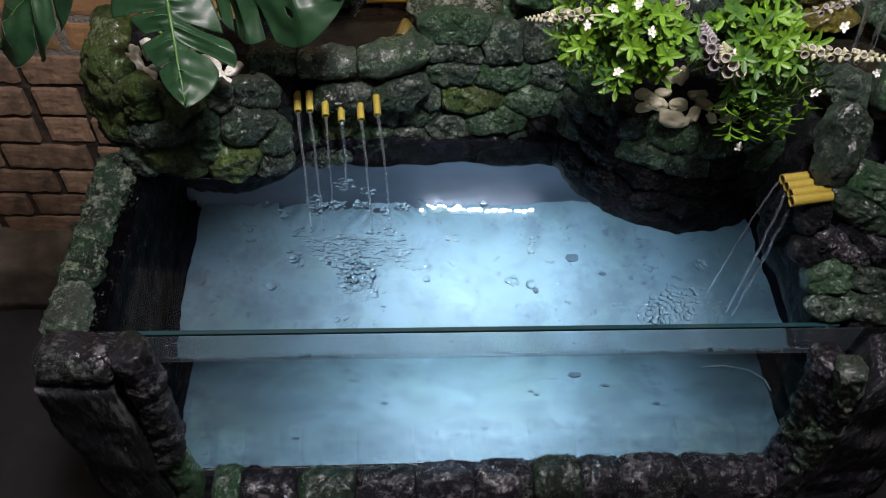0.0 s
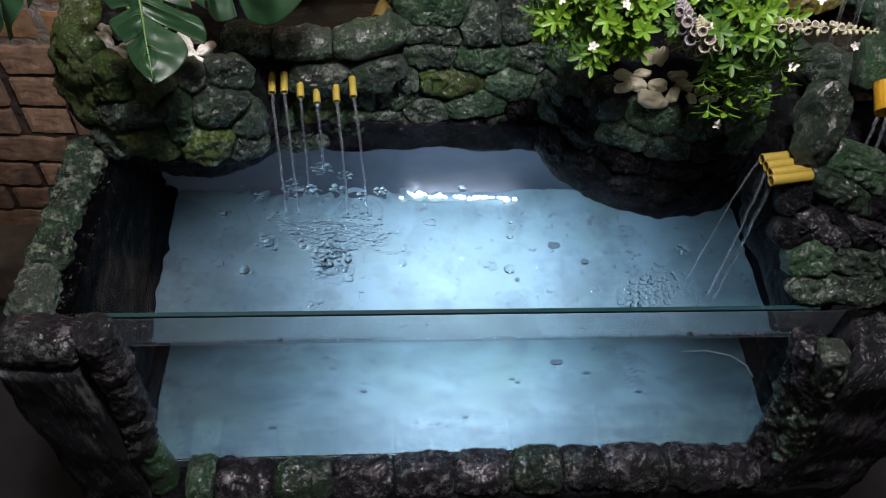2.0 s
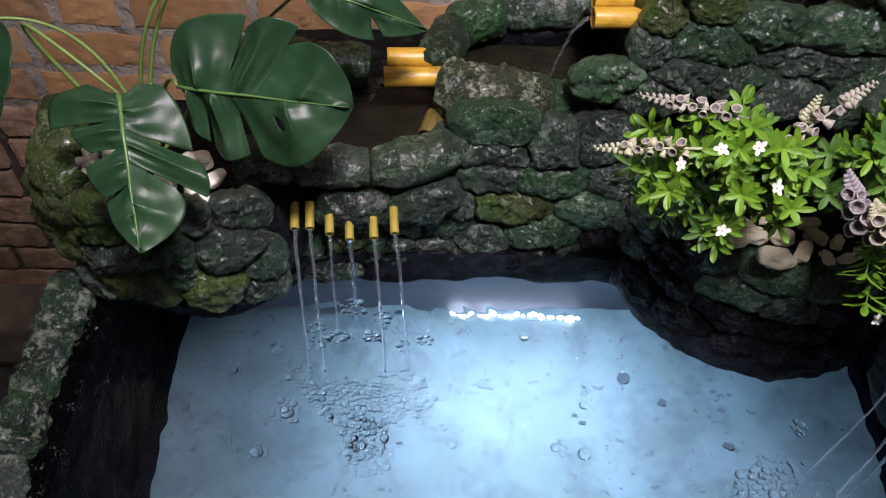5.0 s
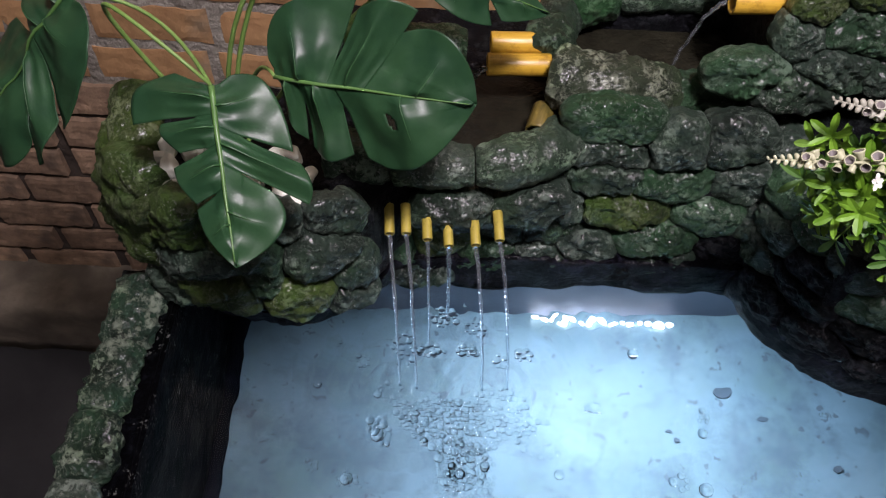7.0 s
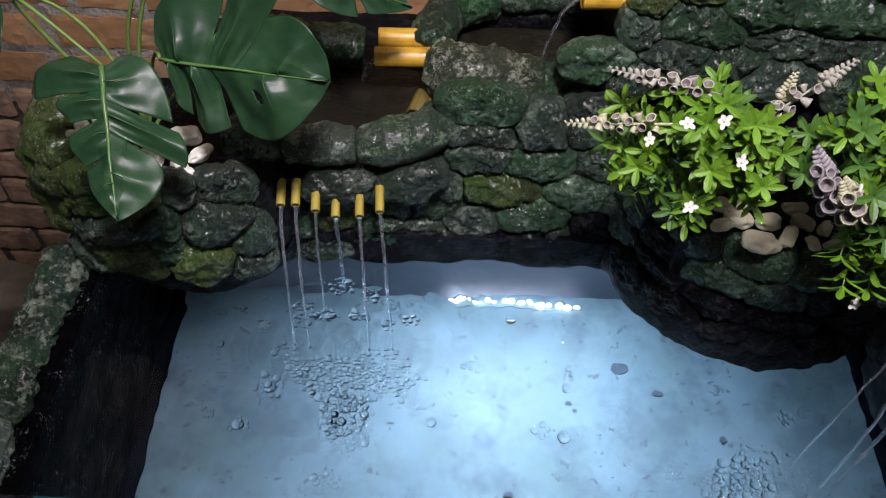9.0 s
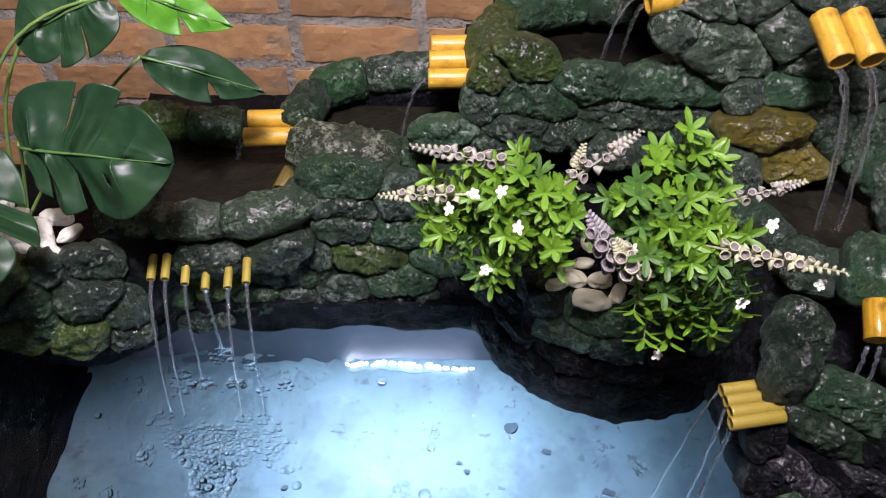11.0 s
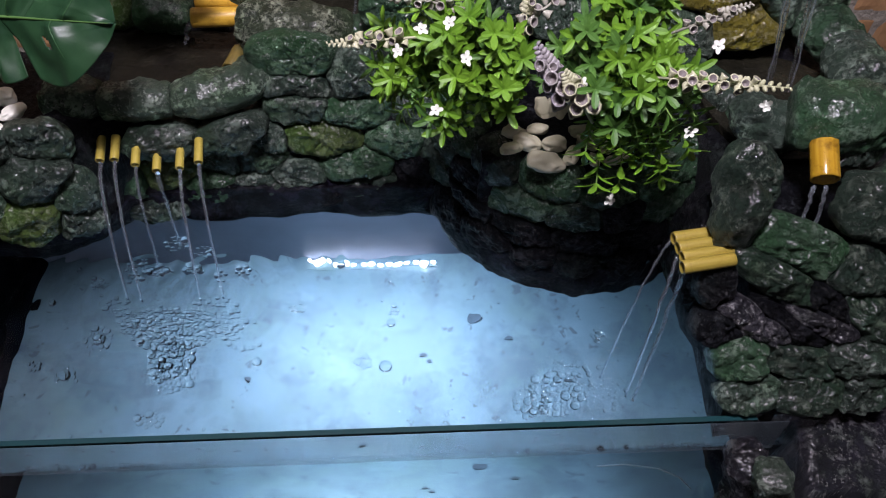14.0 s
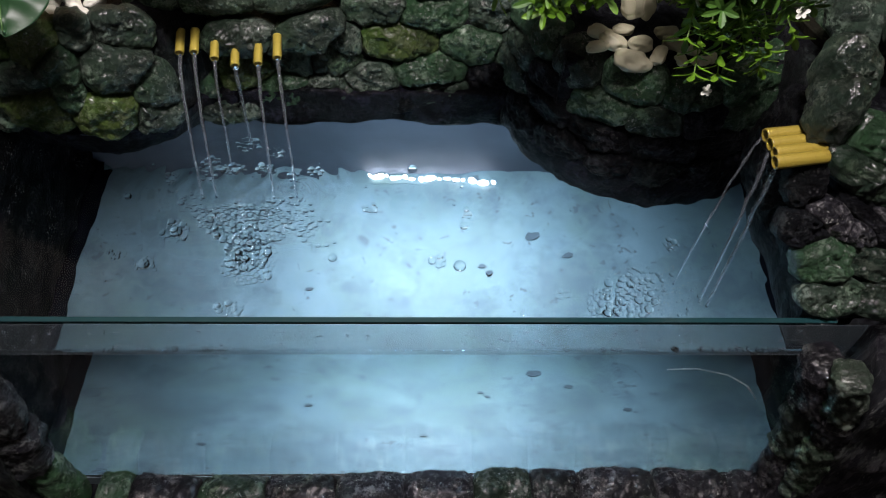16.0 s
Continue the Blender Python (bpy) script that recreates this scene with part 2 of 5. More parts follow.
GLASS = clear("clear_glass", 1.45, (0.90, 0.95, 0.95))[0]
JET, jet_tree, jet_b = clear("falling_water", 1.333, (0.86, 0.93, 1.0), 0.0)
jet_b.inputs["Transmission Weight"].default_value = 0.97
bump(jet_tree, jet_b, noise_tex(jet_tree, 110, 2, 0.5), 0.6, 0.003)
FROTH, froth_tree, froth_b = clear("aerated_water", 1.333, (0.93, 0.96, 1.0), 0.05)
froth_b.inputs["Transmission Weight"].default_value = 0.99
bump(froth_tree, froth_b, noise_tex(froth_tree, 190, 3, 0.6), 1.0, 0.004)
WATER, water_tree, water_b = clear("pond_water", 1.333, (0.90, 0.97, 0.98))
BUBBLE = clear("bubble_film", 1.19, (1.0, 1.0, 1.0))[0]
GLASS_EDGE, _, _b = material("green_glass_edge", 0.15)
_b.inputs["Base Color"].default_value = (0.010, 0.040, 0.044, 1)


def glow(name, colour, strength):
    m, _, b = material(name, 0.4)
    b.inputs["Base Color"].default_value = (0.8, 0.8, 0.8, 1)
    b.inputs["Emission Color"].default_value, b.inputs["Emission Strength"].default_value = (*colour, 1), strength
    return m


LED = glow("white_led", (0.86, 0.95, 1.0), 14.0)
LAMP = glow("lamp_tube", (1.0, 0.95, 0.88), 12.0)


def leaf_material(name, a, bb, rough, vein=None, trans=0.0):
    m, tree, b = material(name, rough)
    n = noise_tex(tree, 30, 4)
    colour = ramp(tree, n, [(0.3, a), (0.7, bb)])
    tree.links.new(colour, b.inputs["Base Color"])
    bump(tree, b, noise_tex(tree, 160, 3), 0.12, 0.001)
    if trans:
        b.inputs["Subsurface Weight"].default_value = trans
        b.inputs["Subsurface Radius"].default_value = (0.004, 0.008, 0.002)
    return m


MONSTERA = leaf_material("dark_glossy_leaf", (0.009, 0.036, 0.015), (0.019, 0.058, 0.022), 0.40)
MONSTERA.node_tree.nodes["Principled BSDF"].inputs["Specular IOR Level"].default_value = 0.30
VEIN = leaf_material("leaf_vein", (0.018, 0.066, 0.022), (0.034, 0.095, 0.032), 0.38)
MIDRIB = leaf_material("leaf_midrib", (0.050, 0.125, 0.030), (0.085, 0.180, 0.045), 0.4)
MONSTERA_LIGHT = leaf_material("bright_glossy_leaf", (0.055, 0.22, 0.012), (0.09, 0.31, 0.02), 0.4)
STEM = leaf_material("pale_green_stem", (0.11, 0.205, 0.04), (0.17, 0.285, 0.07), 0.45)
# Lit and shaded copies of one lime leaflet.
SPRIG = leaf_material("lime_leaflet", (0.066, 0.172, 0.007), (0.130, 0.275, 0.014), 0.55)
SPRIG_SHADED = leaf_material("shaded_lime_leaflet", (0.030, 0.098, 0.012), (0.068, 0.165, 0.020), 0.55)
PETAL = leaf_material("white_petal", (0.50, 0.53, 0.46), (0.64, 0.66, 0.58), 0.6)
CREAM = leaf_material("cream_floret", (0.30, 0.31, 0.18), (0.46, 0.46, 0.31), 0.55)
MAUVE = leaf_material("grey_mauve_floret", (0.235, 0.230, 0.180), (0.38, 0.375, 0.31), 0.55)
PURPLE = leaf_material("purple_floret", (0.175, 0.155, 0.200), (0.37, 0.36, 0.31), 0.55)
THROAT = leaf_material("dark_mauve_throat", (0.085, 0.075, 0.075), (0.165, 0.145, 0.135), 0.6)

# ---- building helpers ----
def mesh_object(name, verts, faces, mat, parent=None, smooth=True):
    me = bpy.data.meshes.new(name)
    me.from_pydata(verts, [], faces)
    me.materials.append(mat)
    if smooth:
        me.shade_smooth()
    ob = new(name, me)
    ob.parent = parent
    return ob


def part(name, bm, mat, parent=None, label="", smooth=False):
    me = bpy.data.meshes.new(name)
    bm.to_mesh(me)
    bm.free()
    me.materials.append(mat)
    if smooth:
        me.shade_smooth()
    ob = new(name, me)
    ob.parent = parent
    return tagged(ob, label)


def thing(name, label, category, group="", kind=""):
    return tagged(new(name), label, category, group, kind)


def box_bm(x0, x1, y0, y1, z0, z1, bevel=0.0, segments=2):
    bm = bmesh.new()
    bmesh.ops.create_cube(bm, size=1)
    for v in bm.verts:
        v.co = Vector(((x0 + x1) / 2 + v.co.x * (x1 - x0), (y0 + y1) / 2 + v.co.y * (y1 - y0), (z0 + z1) / 2 + v.co.z * (z1 - z0)))
    if bevel:
        bmesh.ops.bevel(bm, geom=bm.edges[:], offset=bevel, segments=segments, affect="EDGES", clamp_overlap=True)
    return bm


_ball = bmesh.new()
bmesh.ops.create_icosphere(_ball, subdivisions=5, radius=1)
BALL_V = [v.co.copy() for v in _ball.verts]
BALL_F = [tuple(v.index for v in f.verts) for f in _ball.faces]
_ball.free()
_ball = bmesh.new()
bmesh.ops.create_icosphere(_ball, subdivisions=2, radius=1)
SMALL_V = [v.co.copy() for v in _ball.verts]
SMALL_F = [tuple(v.index for v in f.verts) for f in _ball.faces]
_ball.free()


def squared(n, power):
    return Vector([math.copysign(abs(c) ** power, c) for c in n])


STONES = [0]


def stone(parent, place, half, lean, mat, rough=0.12, name="stone", turn=0.0):
    """A blocky, chipped stone with its own shape. lean: degrees by which its right end dips; turn: about the upright."""
    STONES[0] += 1
    seed = Vector((STONES[0] * 3.7, STONES[0] * 1.3, 5.1))
    size = Vector(half) * 1.06
    mean = (half[0] * half[1] * half[2]) ** (1 / 3)
    verts = []
    for n in BALL_V:
        p = squared(n, 0.80)
        q = Vector((p.x * size.x, p.y * size.y, p.z * size.z))
        big = noise.noise(n * 1.5 + seed) * 0.16 + noise.noise(n * 3.2 + seed) * 0.07
        chip = abs(noise.noise(q * 55 + seed)) * 0.15 + noise.noise(q * 130 + seed) * 0.07 + abs(noise.noise(q * 270 + seed)) * 0.06
        q *= 1 + big
        q += n * mean * (chip - 0.06) * rough / 0.12
        verts.append(q)
    ob = mesh_object(name, verts, BALL_F, mat, parent)
    ob.matrix_basis = pose(*place, 0, lean, turn)
    return ob


def lumpy(name, x0, x1, y0, y1, z0, z1, mat, parent, cell=0.02, amount=0.012, label=""):
    """A rough block of cement: a gridded box whose skin is pushed about by noise."""
    bm = bmesh.new()
    spans = ((x0, x1), (y0, y1), (z0, z1))
    counts = [max(2, int(round((b - a) / cell))) for a, b in spans]
    index = {}

    def vert(i, j, k):
        if (i, j, k) not in index:
            p = Vector([a + (b - a) * s / c for (a, b), s, c in zip(spans, (i, j, k), counts)])
            p += Vector((noise.noise(p * 14), noise.noise(p * 14 + Vector((9, 0, 0))), noise.noise(p * 14 + Vector((0, 9, 0))))) * amount
            p += Vector((noise.noise(p * 45), noise.noise(p * 45 + Vector((9, 0, 0))), noise.noise(p * 45 + Vector((0, 9, 0))))) * amount * 0.5
            index[i, j, k] = bm.verts.new(p)
        return index[i, j, k]

    for axis in range(3):
        a, b = [n for n in range(3) if n != axis]
        for side in (0, counts[axis]):
            for s in range(counts[a]):
                for t in range(counts[b]):
                    corners = []
                    for ds, dt in ((0, 0), (1, 0), (1, 1), (0, 1)):
                        c = [0, 0, 0]
                        c[axis], c[a], c[b] = side, s + ds, t + dt
                        corners.append(vert(*c))
                    bm.faces.new(corners)
    bmesh.ops.recalc_face_normals(bm, faces=bm.faces[:])
    return part(name, bm, mat, parent, label, smooth=True)


def tube_mesh(points, radii, sides=10, inner=0.0):
    """Verts and faces of a round tube along points; closed at both ends unless it is hollow."""
    verts, faces = [], []
    pts = [Vector(p) for p in points]
    side = None
    for n, p in enumerate(pts):
        d = (pts[min(n + 1, len(pts) - 1)] - pts[max(n - 1, 0)]).normalized()
        side = (side - d * side.dot(d)).normalized() if side else d.orthogonal().normalized()
        up = d.cross(side)
        r = radii[n] if isinstance(radii, (list, tuple)) else radii
        for k in range(sides):
            a = 2 * math.pi * k / sides
            verts.append(p + (side * math.cos(a) + up * math.sin(a)) * r)
    for n in range(len(pts) - 1):
        for k in range(sides):
            a, b = n * sides + k, n * sides + (k + 1) % sides
            faces.append((a, b, b + sides, a + sides))
    faces.append(tuple(range(sides))[::-1])
    faces.append(tuple(range((len(pts) - 1) * sides, len(pts) * sides)))
    return verts, faces


# ---- the room ----
floor = tagged(part("floor", box_bm(-2.6, 2.6, -2.4, 1.1, GROUND_Z - 0.1, GROUND_Z), GROUND), "dark worn concrete floor with scratches", "floor", kind="structure")
WALL_TURN, WALL_Y = -1.5, 0.82
wall_back = tagged(part("wall_back", box_bm(-2.7, 2.7, 0.0, 0.12, GROUND_Z, 2.25), MORTAR), "bare brick wall with thick grey mortar joints", "wall", kind="structure")
wall_back.matrix_basis = pose(0, WALL_Y, 0, 0, 0, WALL_TURN)
# Grimy low joints; the shade in them is put into this dark coat.
part("grime_coat", box_bm(-2.6, 2.6, -0.0010, 0.02, -0.42, 0.128), SHADED_PLASTER, wall_back, "grimy mortar low on the wall, joint shade in its colour")
tagged(lumpy("ledge", -2.6, 2.6, 0.722, WALL_Y + 0.06, GROUND_Z, -0.375, LEDGE, None, 0.035, 0.012), "worn concrete ledge along the wall", "ledge", kind="structure")
for tag, spot in (("wall_left", (-2.7, -2.6, -2.5, 1.3)), ("wall_right", (2.6, 2.7, -2.5, 1.3)), ("wall_front", (-2.6, 2.6, -2.5, -2.4))):
    tagged(part(tag, box_bm(*spot, GROUND_Z - 0.1, 2.25), ROOM), "plain grey plastered wall of the room", "wall", kind="structure")
tagged(part("ceiling", box_bm(-2.7, 2.7, -2.5, 1.3, 2.25, 2.35), CEILING), "plain pale ceiling", "ceiling", kind="structure")

# ---- the tank ----
pond = thing("fish_pond", "raised black fish pond framed with sculpted rock", "pond")
part("tank_floor", box_bm(-0.46, 0.52, -0.0045, 0.44, FLOOR_Z - 0.03, FLOOR_Z), BED, pond, "pale blue silted tank floor")
part("back_wall", box_bm(-0.46, 0.52, TANK_BACK, 0.44, FLOOR_Z, 0.455), TANK_GREY, pond, "grey painted back wall under water")
part("side_wall", box_bm(-0.465, -0.432, -0.01, TANK_BACK, FLOOR_Z, 0.425, 0.004), SIDE_WALL, pond, "black painted side wall")
part("side_wall", box_bm(0.500, 0.53, -0.01, TANK_BACK, FLOOR_Z, 0.425, 0.004), SIDE_WALL, pond, "black painted side wall")
lumpy("fillet", -0.440, -0.418, 0.010, 0.400, FLOOR_Z - 0.010, FLOOR_Z + 0.022, TANK_BLACK, pond, 0.012, 0.004)
lumpy("fillet", 0.484, 0.506, 0.010, 0.400, FLOOR_Z - 0.010, FLOOR_Z + 0.022, TANK_BLACK, pond, 0.012, 0.004)
lumpy("pedestal", -0.50, 0.53, -0.055, 0.58, GROUND_Z - 0.01, FLOOR_Z - 0.032, CORE, pond, 0.05, 0.008)

front_glass = thing("front_glass", "clear front pane with a dark green upper edge", "glass pane")
pane = part("pane", box_bm(-0.44, 0.46, -0.004, 0.003, FLOOR_Z + 0.0005, 0.4545), GLASS, front_glass)
pane.visible_shadow = False
part("edge", box_bm(-0.40, 0.40, -0.0030, 0.0020, 0.4547, 0.4567), GLASS_EDGE, front_glass, "dark green polished edge")

v, f = tube_mesh([(-0.39 + 0.0156 * k, 0.0052, WATER_Z + 0.0006 + 0.0004 * math.sin(k * 1.7)) for k in range(51)], 0.0010, 6)
mesh_object("waterline", v, f, JET, front_glass).visible_shadow = False

# Small drops added to stand for the reflected dashes above the waterline.
rng = random.Random(77)
verts, faces = [], []
for _ in range(90):
    x, z, r = rng.uniform(-0.36, 0.38), rng.uniform(0.412, 0.450), rng.uniform(0.0006, 0.0016)
    n = len(verts)
    verts += [(x + v.x * r * rng.uniform(1.2, 1.7), -0.0050 + v.y * r * 0.5, z + v.z * r) for v in SMALL_V]
    faces += [tuple(n + i for i in f) for f in SMALL_F]
# Grey film paints in the dull, reflecting view through glass above the water.
VEIL, _, film_b = material("painted_glass_veil", 0.5)
film_b.inputs["Base Color"].default_value, film_b.inputs["Alpha"].default_value = (0.20, 0.26, 0.30, 1), 0.17
film = part("glass_veil", box_bm(-0.40, 0.43, -0.0048, -0.0042, 0.402, 0.4540), VEIL, front_glass, "grey film, the glass veil above the waterline painted in")
film.visible_shadow = False
droplets = mesh_object("droplets", verts, faces, JET, front_glass)
droplets.visible_shadow = False
tagged(droplets, "fine drops put in for reflected dashes on the pane", kind="stuff")

# water: one closed body with a gently rippled top
nx, ny = 260, 120
verts, faces = [], []
X0, X1, Y0, Y1 = -0.438, 0.506, 0.0036, TANK_BACK + 0.006
LANDINGS = [(-0.212, 0.193, 1.2), (-0.196, 0.190, 1.2), (-0.186, 0.235, 1.0), (-0.168, 0.268, 0.8), (-0.134, 0.190, 1.2), (-0.110, 0.192, 1.2), (0.284, 0.083, 0.5), (0.305, 0.055, 0.5)]
for j in range(ny + 1):
    for i in range(nx + 1):
        x, y = X0 + (X1 - X0) * i / nx, Y0 + (Y1 - Y0) * j / ny
        z = noise.noise(Vector((x * 9, y * 12, 0))) * 0.0008 + noise.noise(Vector((x * 30, y * 34, 4))) * 0.0005 + noise.noise(Vector((x * 75, y * 80, 9))) * 0.00016
        for lx, ly, strength in LANDINGS:
            r = math.hypot(x - lx, y - ly)
            z += 0.0005 * strength * math.cos(r * 330) * math.exp(-r * 17)
        verts.append((x, y, WATER_Z + z))
for j in range(ny):
    for i in range(nx):
        a = j * (nx + 1) + i
        faces.append((a, a + 1, a + nx + 2, a + nx + 1))
ring = [i for i in range(nx + 1)] + [j * (nx + 1) + nx for j in range(1, ny + 1)] + [ny * (nx + 1) + i for i in range(nx - 1, -1, -1)] + [j * (nx + 1) for j in range(ny - 1, 0, -1)]
base = len(verts)
for v in ring:
    verts.append((verts[v][0], verts[v][1], FLOOR_Z - 0.006))
for k, v in enumerate(ring):
    w = ring[(k + 1) % len(ring)]
    faces.append((w, v, base + k, base + (k + 1) % len(ring)))
faces.append(tuple(range(base + len(ring) - 1, base - 1, -1)))
body = mesh_object("water", verts, faces, WATER)
body.data.polygons.foreach_set("use_smooth", [k < nx * ny for k in range(len(faces))])  # flat sides, smooth top
water = tagged(body, "clear pond water with ripples and a level surface", "water", kind="structure")

for cx, cy, r, turn in ((0.180, 0.297, 0.011, 0.3), (0.225, 0.262, 0.006, 1.2), (0.106, 0.243, 0.004, 0.8), (0.115, 0.232, 0.004, 2.0), (-0.12, 0.21, 0.005, 0.4), (0.30, 0.20, 0.006, 2.2), (0.03, 0.12, 0.004, 1.0), (-0.25, 0.10, 0.006, 0.1)):
    ring = []
    for k in range(14):
        a = 2 * math.pi * k / 14
        rr = r * (1 + 0.35 * noise.noise(Vector((math.cos(a) * 2, math.sin(a) * 2, cx * 60))))
        ring.append((cx + rr * math.cos(a + turn), cy + 0.7 * rr * math.sin(a + turn)))
    verts = [(x, y, FLOOR_Z + h) for h in (0.0018, 0.0004) for x, y in ring]
    faces = [tuple(range(14))] + [(k, k + 14, (k + 1) % 14 + 14, (k + 1) % 14) for k in range(14)]
    tagged(mesh_object("sunken_leaf", verts, faces, SODDEN, smooth=False), "dark sodden leaf scrap on the tank floor", "leaf scrap", "leaf scraps on the tank floor")

# light strip under the rock shelf, and the tube at the foot of the back wall
strip = thing("light_strip", "slim black light strip under the rock shelf", "lamp")
part("housing", box_bm(-0.080, 0.160, 0.360, 0.4055, 0.3935, 0.4030, 0.002), HOUSING, strip)
tube = thing("aquarium_lamp", "glowing white lamp tube lying under water", "lamp")
part("rail", box_bm(-0.056, 0.134, 0.384, 0.402, 0.0995, 0.1006), BED, tube, "thin pale strip under the diodes")
for k in range(15):
    v = [Vector((-0.048 + 0.0125 * k, 0.397 - 0.0008 * k + 0.0015 * math.sin(k * 3.7), 0.1042)) + Vector((n.x * 0.0050, n.y * 0.0034, n.z * 0.0036)) * (1 + 0.30 * math.sin(k * 2.1)) for n in SMALL_V]
    mesh_object("diode", v, SMALL_F, LED, tube)
ceiling_lamp = thing("hanging_lamp", "long white lamp hanging above the waterfall", "lamp")
part("housing", box_bm(-0.16, 0.24, -0.22, -0.10, 1.905, 1.93, 0.008), CEILING, ceiling_lamp)
part("diffuser", box_bm(-0.14, 0.22, -0.20, -0.12, 1.892, 1.904, 0.004), LAMP, ceiling_lamp)
for x in (-0.11, 0.19):
    v, f = tube_mesh([(x, -0.16, 1.93), (x, -0.16, 2.25)], 0.003, 8)
    mesh_object("cord", v, f, HOUSING, ceiling_lamp)

# ---- carved stonework ----
def plane_face(y0, z0, slope):
    """A leaning face: u runs along x, v is the height."""
    out = Vector((0, -1, slope)).normalized()
    return lambda u, v: (Vector((u, y0 + slope * (v - z0), v)), out)


def barrel_face(cx, cy, profile, arc):
    """A round face: u runs along the arc from the front, v is the height; profile: heights and radii."""
    zs, rs = [p[0] for p in profile], [p[1] for p in profile]

    def at(u, v):
        r = float(np.interp(v, zs, rs))
        lean = float(np.interp(v + 0.01, zs, rs) - np.interp(v - 0.01, zs, rs)) / 0.02
        a = u / arc - math.pi / 2
        return Vector((cx + r * math.cos(a), cy + r * math.sin(a), v)), Vector((math.cos(a), math.sin(a), -lean)).normalized()
    return at


def masonry(parent, face, stones, relief=1.0, seed=0, crag=1.0):
    """Stones carved side by side into one face: each fills its oval up to the joints with its neighbours."""
    rng = random.Random(seed)
    spokes, rings = 76, 19
    centre = np.array([s[:2] for s in stones])
    half = np.array([s[2:4] for s in stones])
    turn = np.radians([s[4] for s in stones])

    def reach(points, k):
        d = points - centre[k]
        c, s = math.cos(turn[k]), math.sin(turn[k])
        x, y = (d[..., 0] * c + d[..., 1] * s) / half[k, 0], (d[..., 1] * c - d[..., 0] * s) / half[k, 1]
        return (np.abs(x) ** 2.15 + np.abs(y) ** 2.15) ** (1 / 2.15)

    angle = np.linspace(0, 2 * math.pi, spokes, endpoint=False)
    ray = np.stack([np.cos(angle), np.sin(angle)], 1)
    for k, (u, v, a, b, lean, mat, push) in enumerate(stones):
        steps = np.linspace(0.02, 1.3, 72) * max(a, b)
        points = centre[k] + ray[:, None, :] * steps[None, :, None]
        own = reach(points, k)
        blocked = own > 1.12
        for j in range(len(stones)):
            if j != k and np.abs(centre[j] - centre[k]).max() < 0.2:
                blocked |= reach(points, j) < own * 0.97
        blocked[:, -1] = True
        r = steps[np.argmax(blocked, axis=1)]
        r = np.minimum(r, (np.roll(r, 1) + np.roll(r, -1)) / 2 + 0.003)
        r = (np.roll(r, 1) + 2 * r + np.roll(r, -1)) / 4
        small = min(a, b)
        bulge = max(0.005, min(0.016, 0.46 * small)) * relief * rng.uniform(0.8, 1.2)
        tip_u, tip_v = rng.uniform(-0.10, 0.10), rng.uniform(-0.05, 0.16)
        shift = Vector((u * 31 + k * 3.3, v * 17, seed * 5.7))
        verts, faces = [], []
        for n in range(rings + 1):
            rho = math.sin(math.pi / 2 * n / rings) ** 0.85
            for q in range(spokes):
                edge = 1 + 0.09 * noise.noise(Vector((ray[q, 0] * 2.2, ray[q, 1] * 2.2, k * 4.1 + seed)))
                du, dv = ray[q] * r[q] * rho * edge * 0.985
                p, out = face(u + du, v + dv)
                h = bulge * (1 - rho ** 3.4) ** 0.55 + du * tip_u + dv * tip_v - 0.003
                w = p + shift
                h += crag * (0.0046 * noise.noise(w * 38) - 0.0050 * abs(noise.noise(w * 62)) + 0.0034 * abs(noise.noise(w * 120)) + 0.0016 * noise.noise(w * 230))
                verts.append(p + out * (h + push))
            if n == rings:
                for q in range(spokes):
                    verts.append(verts[n * spokes + q] - face(u, v)[1] * (0.014 + max(0, push)))
        total = rings + 2
        for n in range(total - 1):
            for q in range(spokes):
                i, j = n * spokes + q, n * spokes + (q + 1) % spokes
                faces.append((i, i + spokes, j + spokes, j))
        middle = sum(verts[:spokes], Vector()) / spokes
        verts = [p - middle for p in verts]
        mesh_object("stone", verts, faces, mat, parent).location = middle


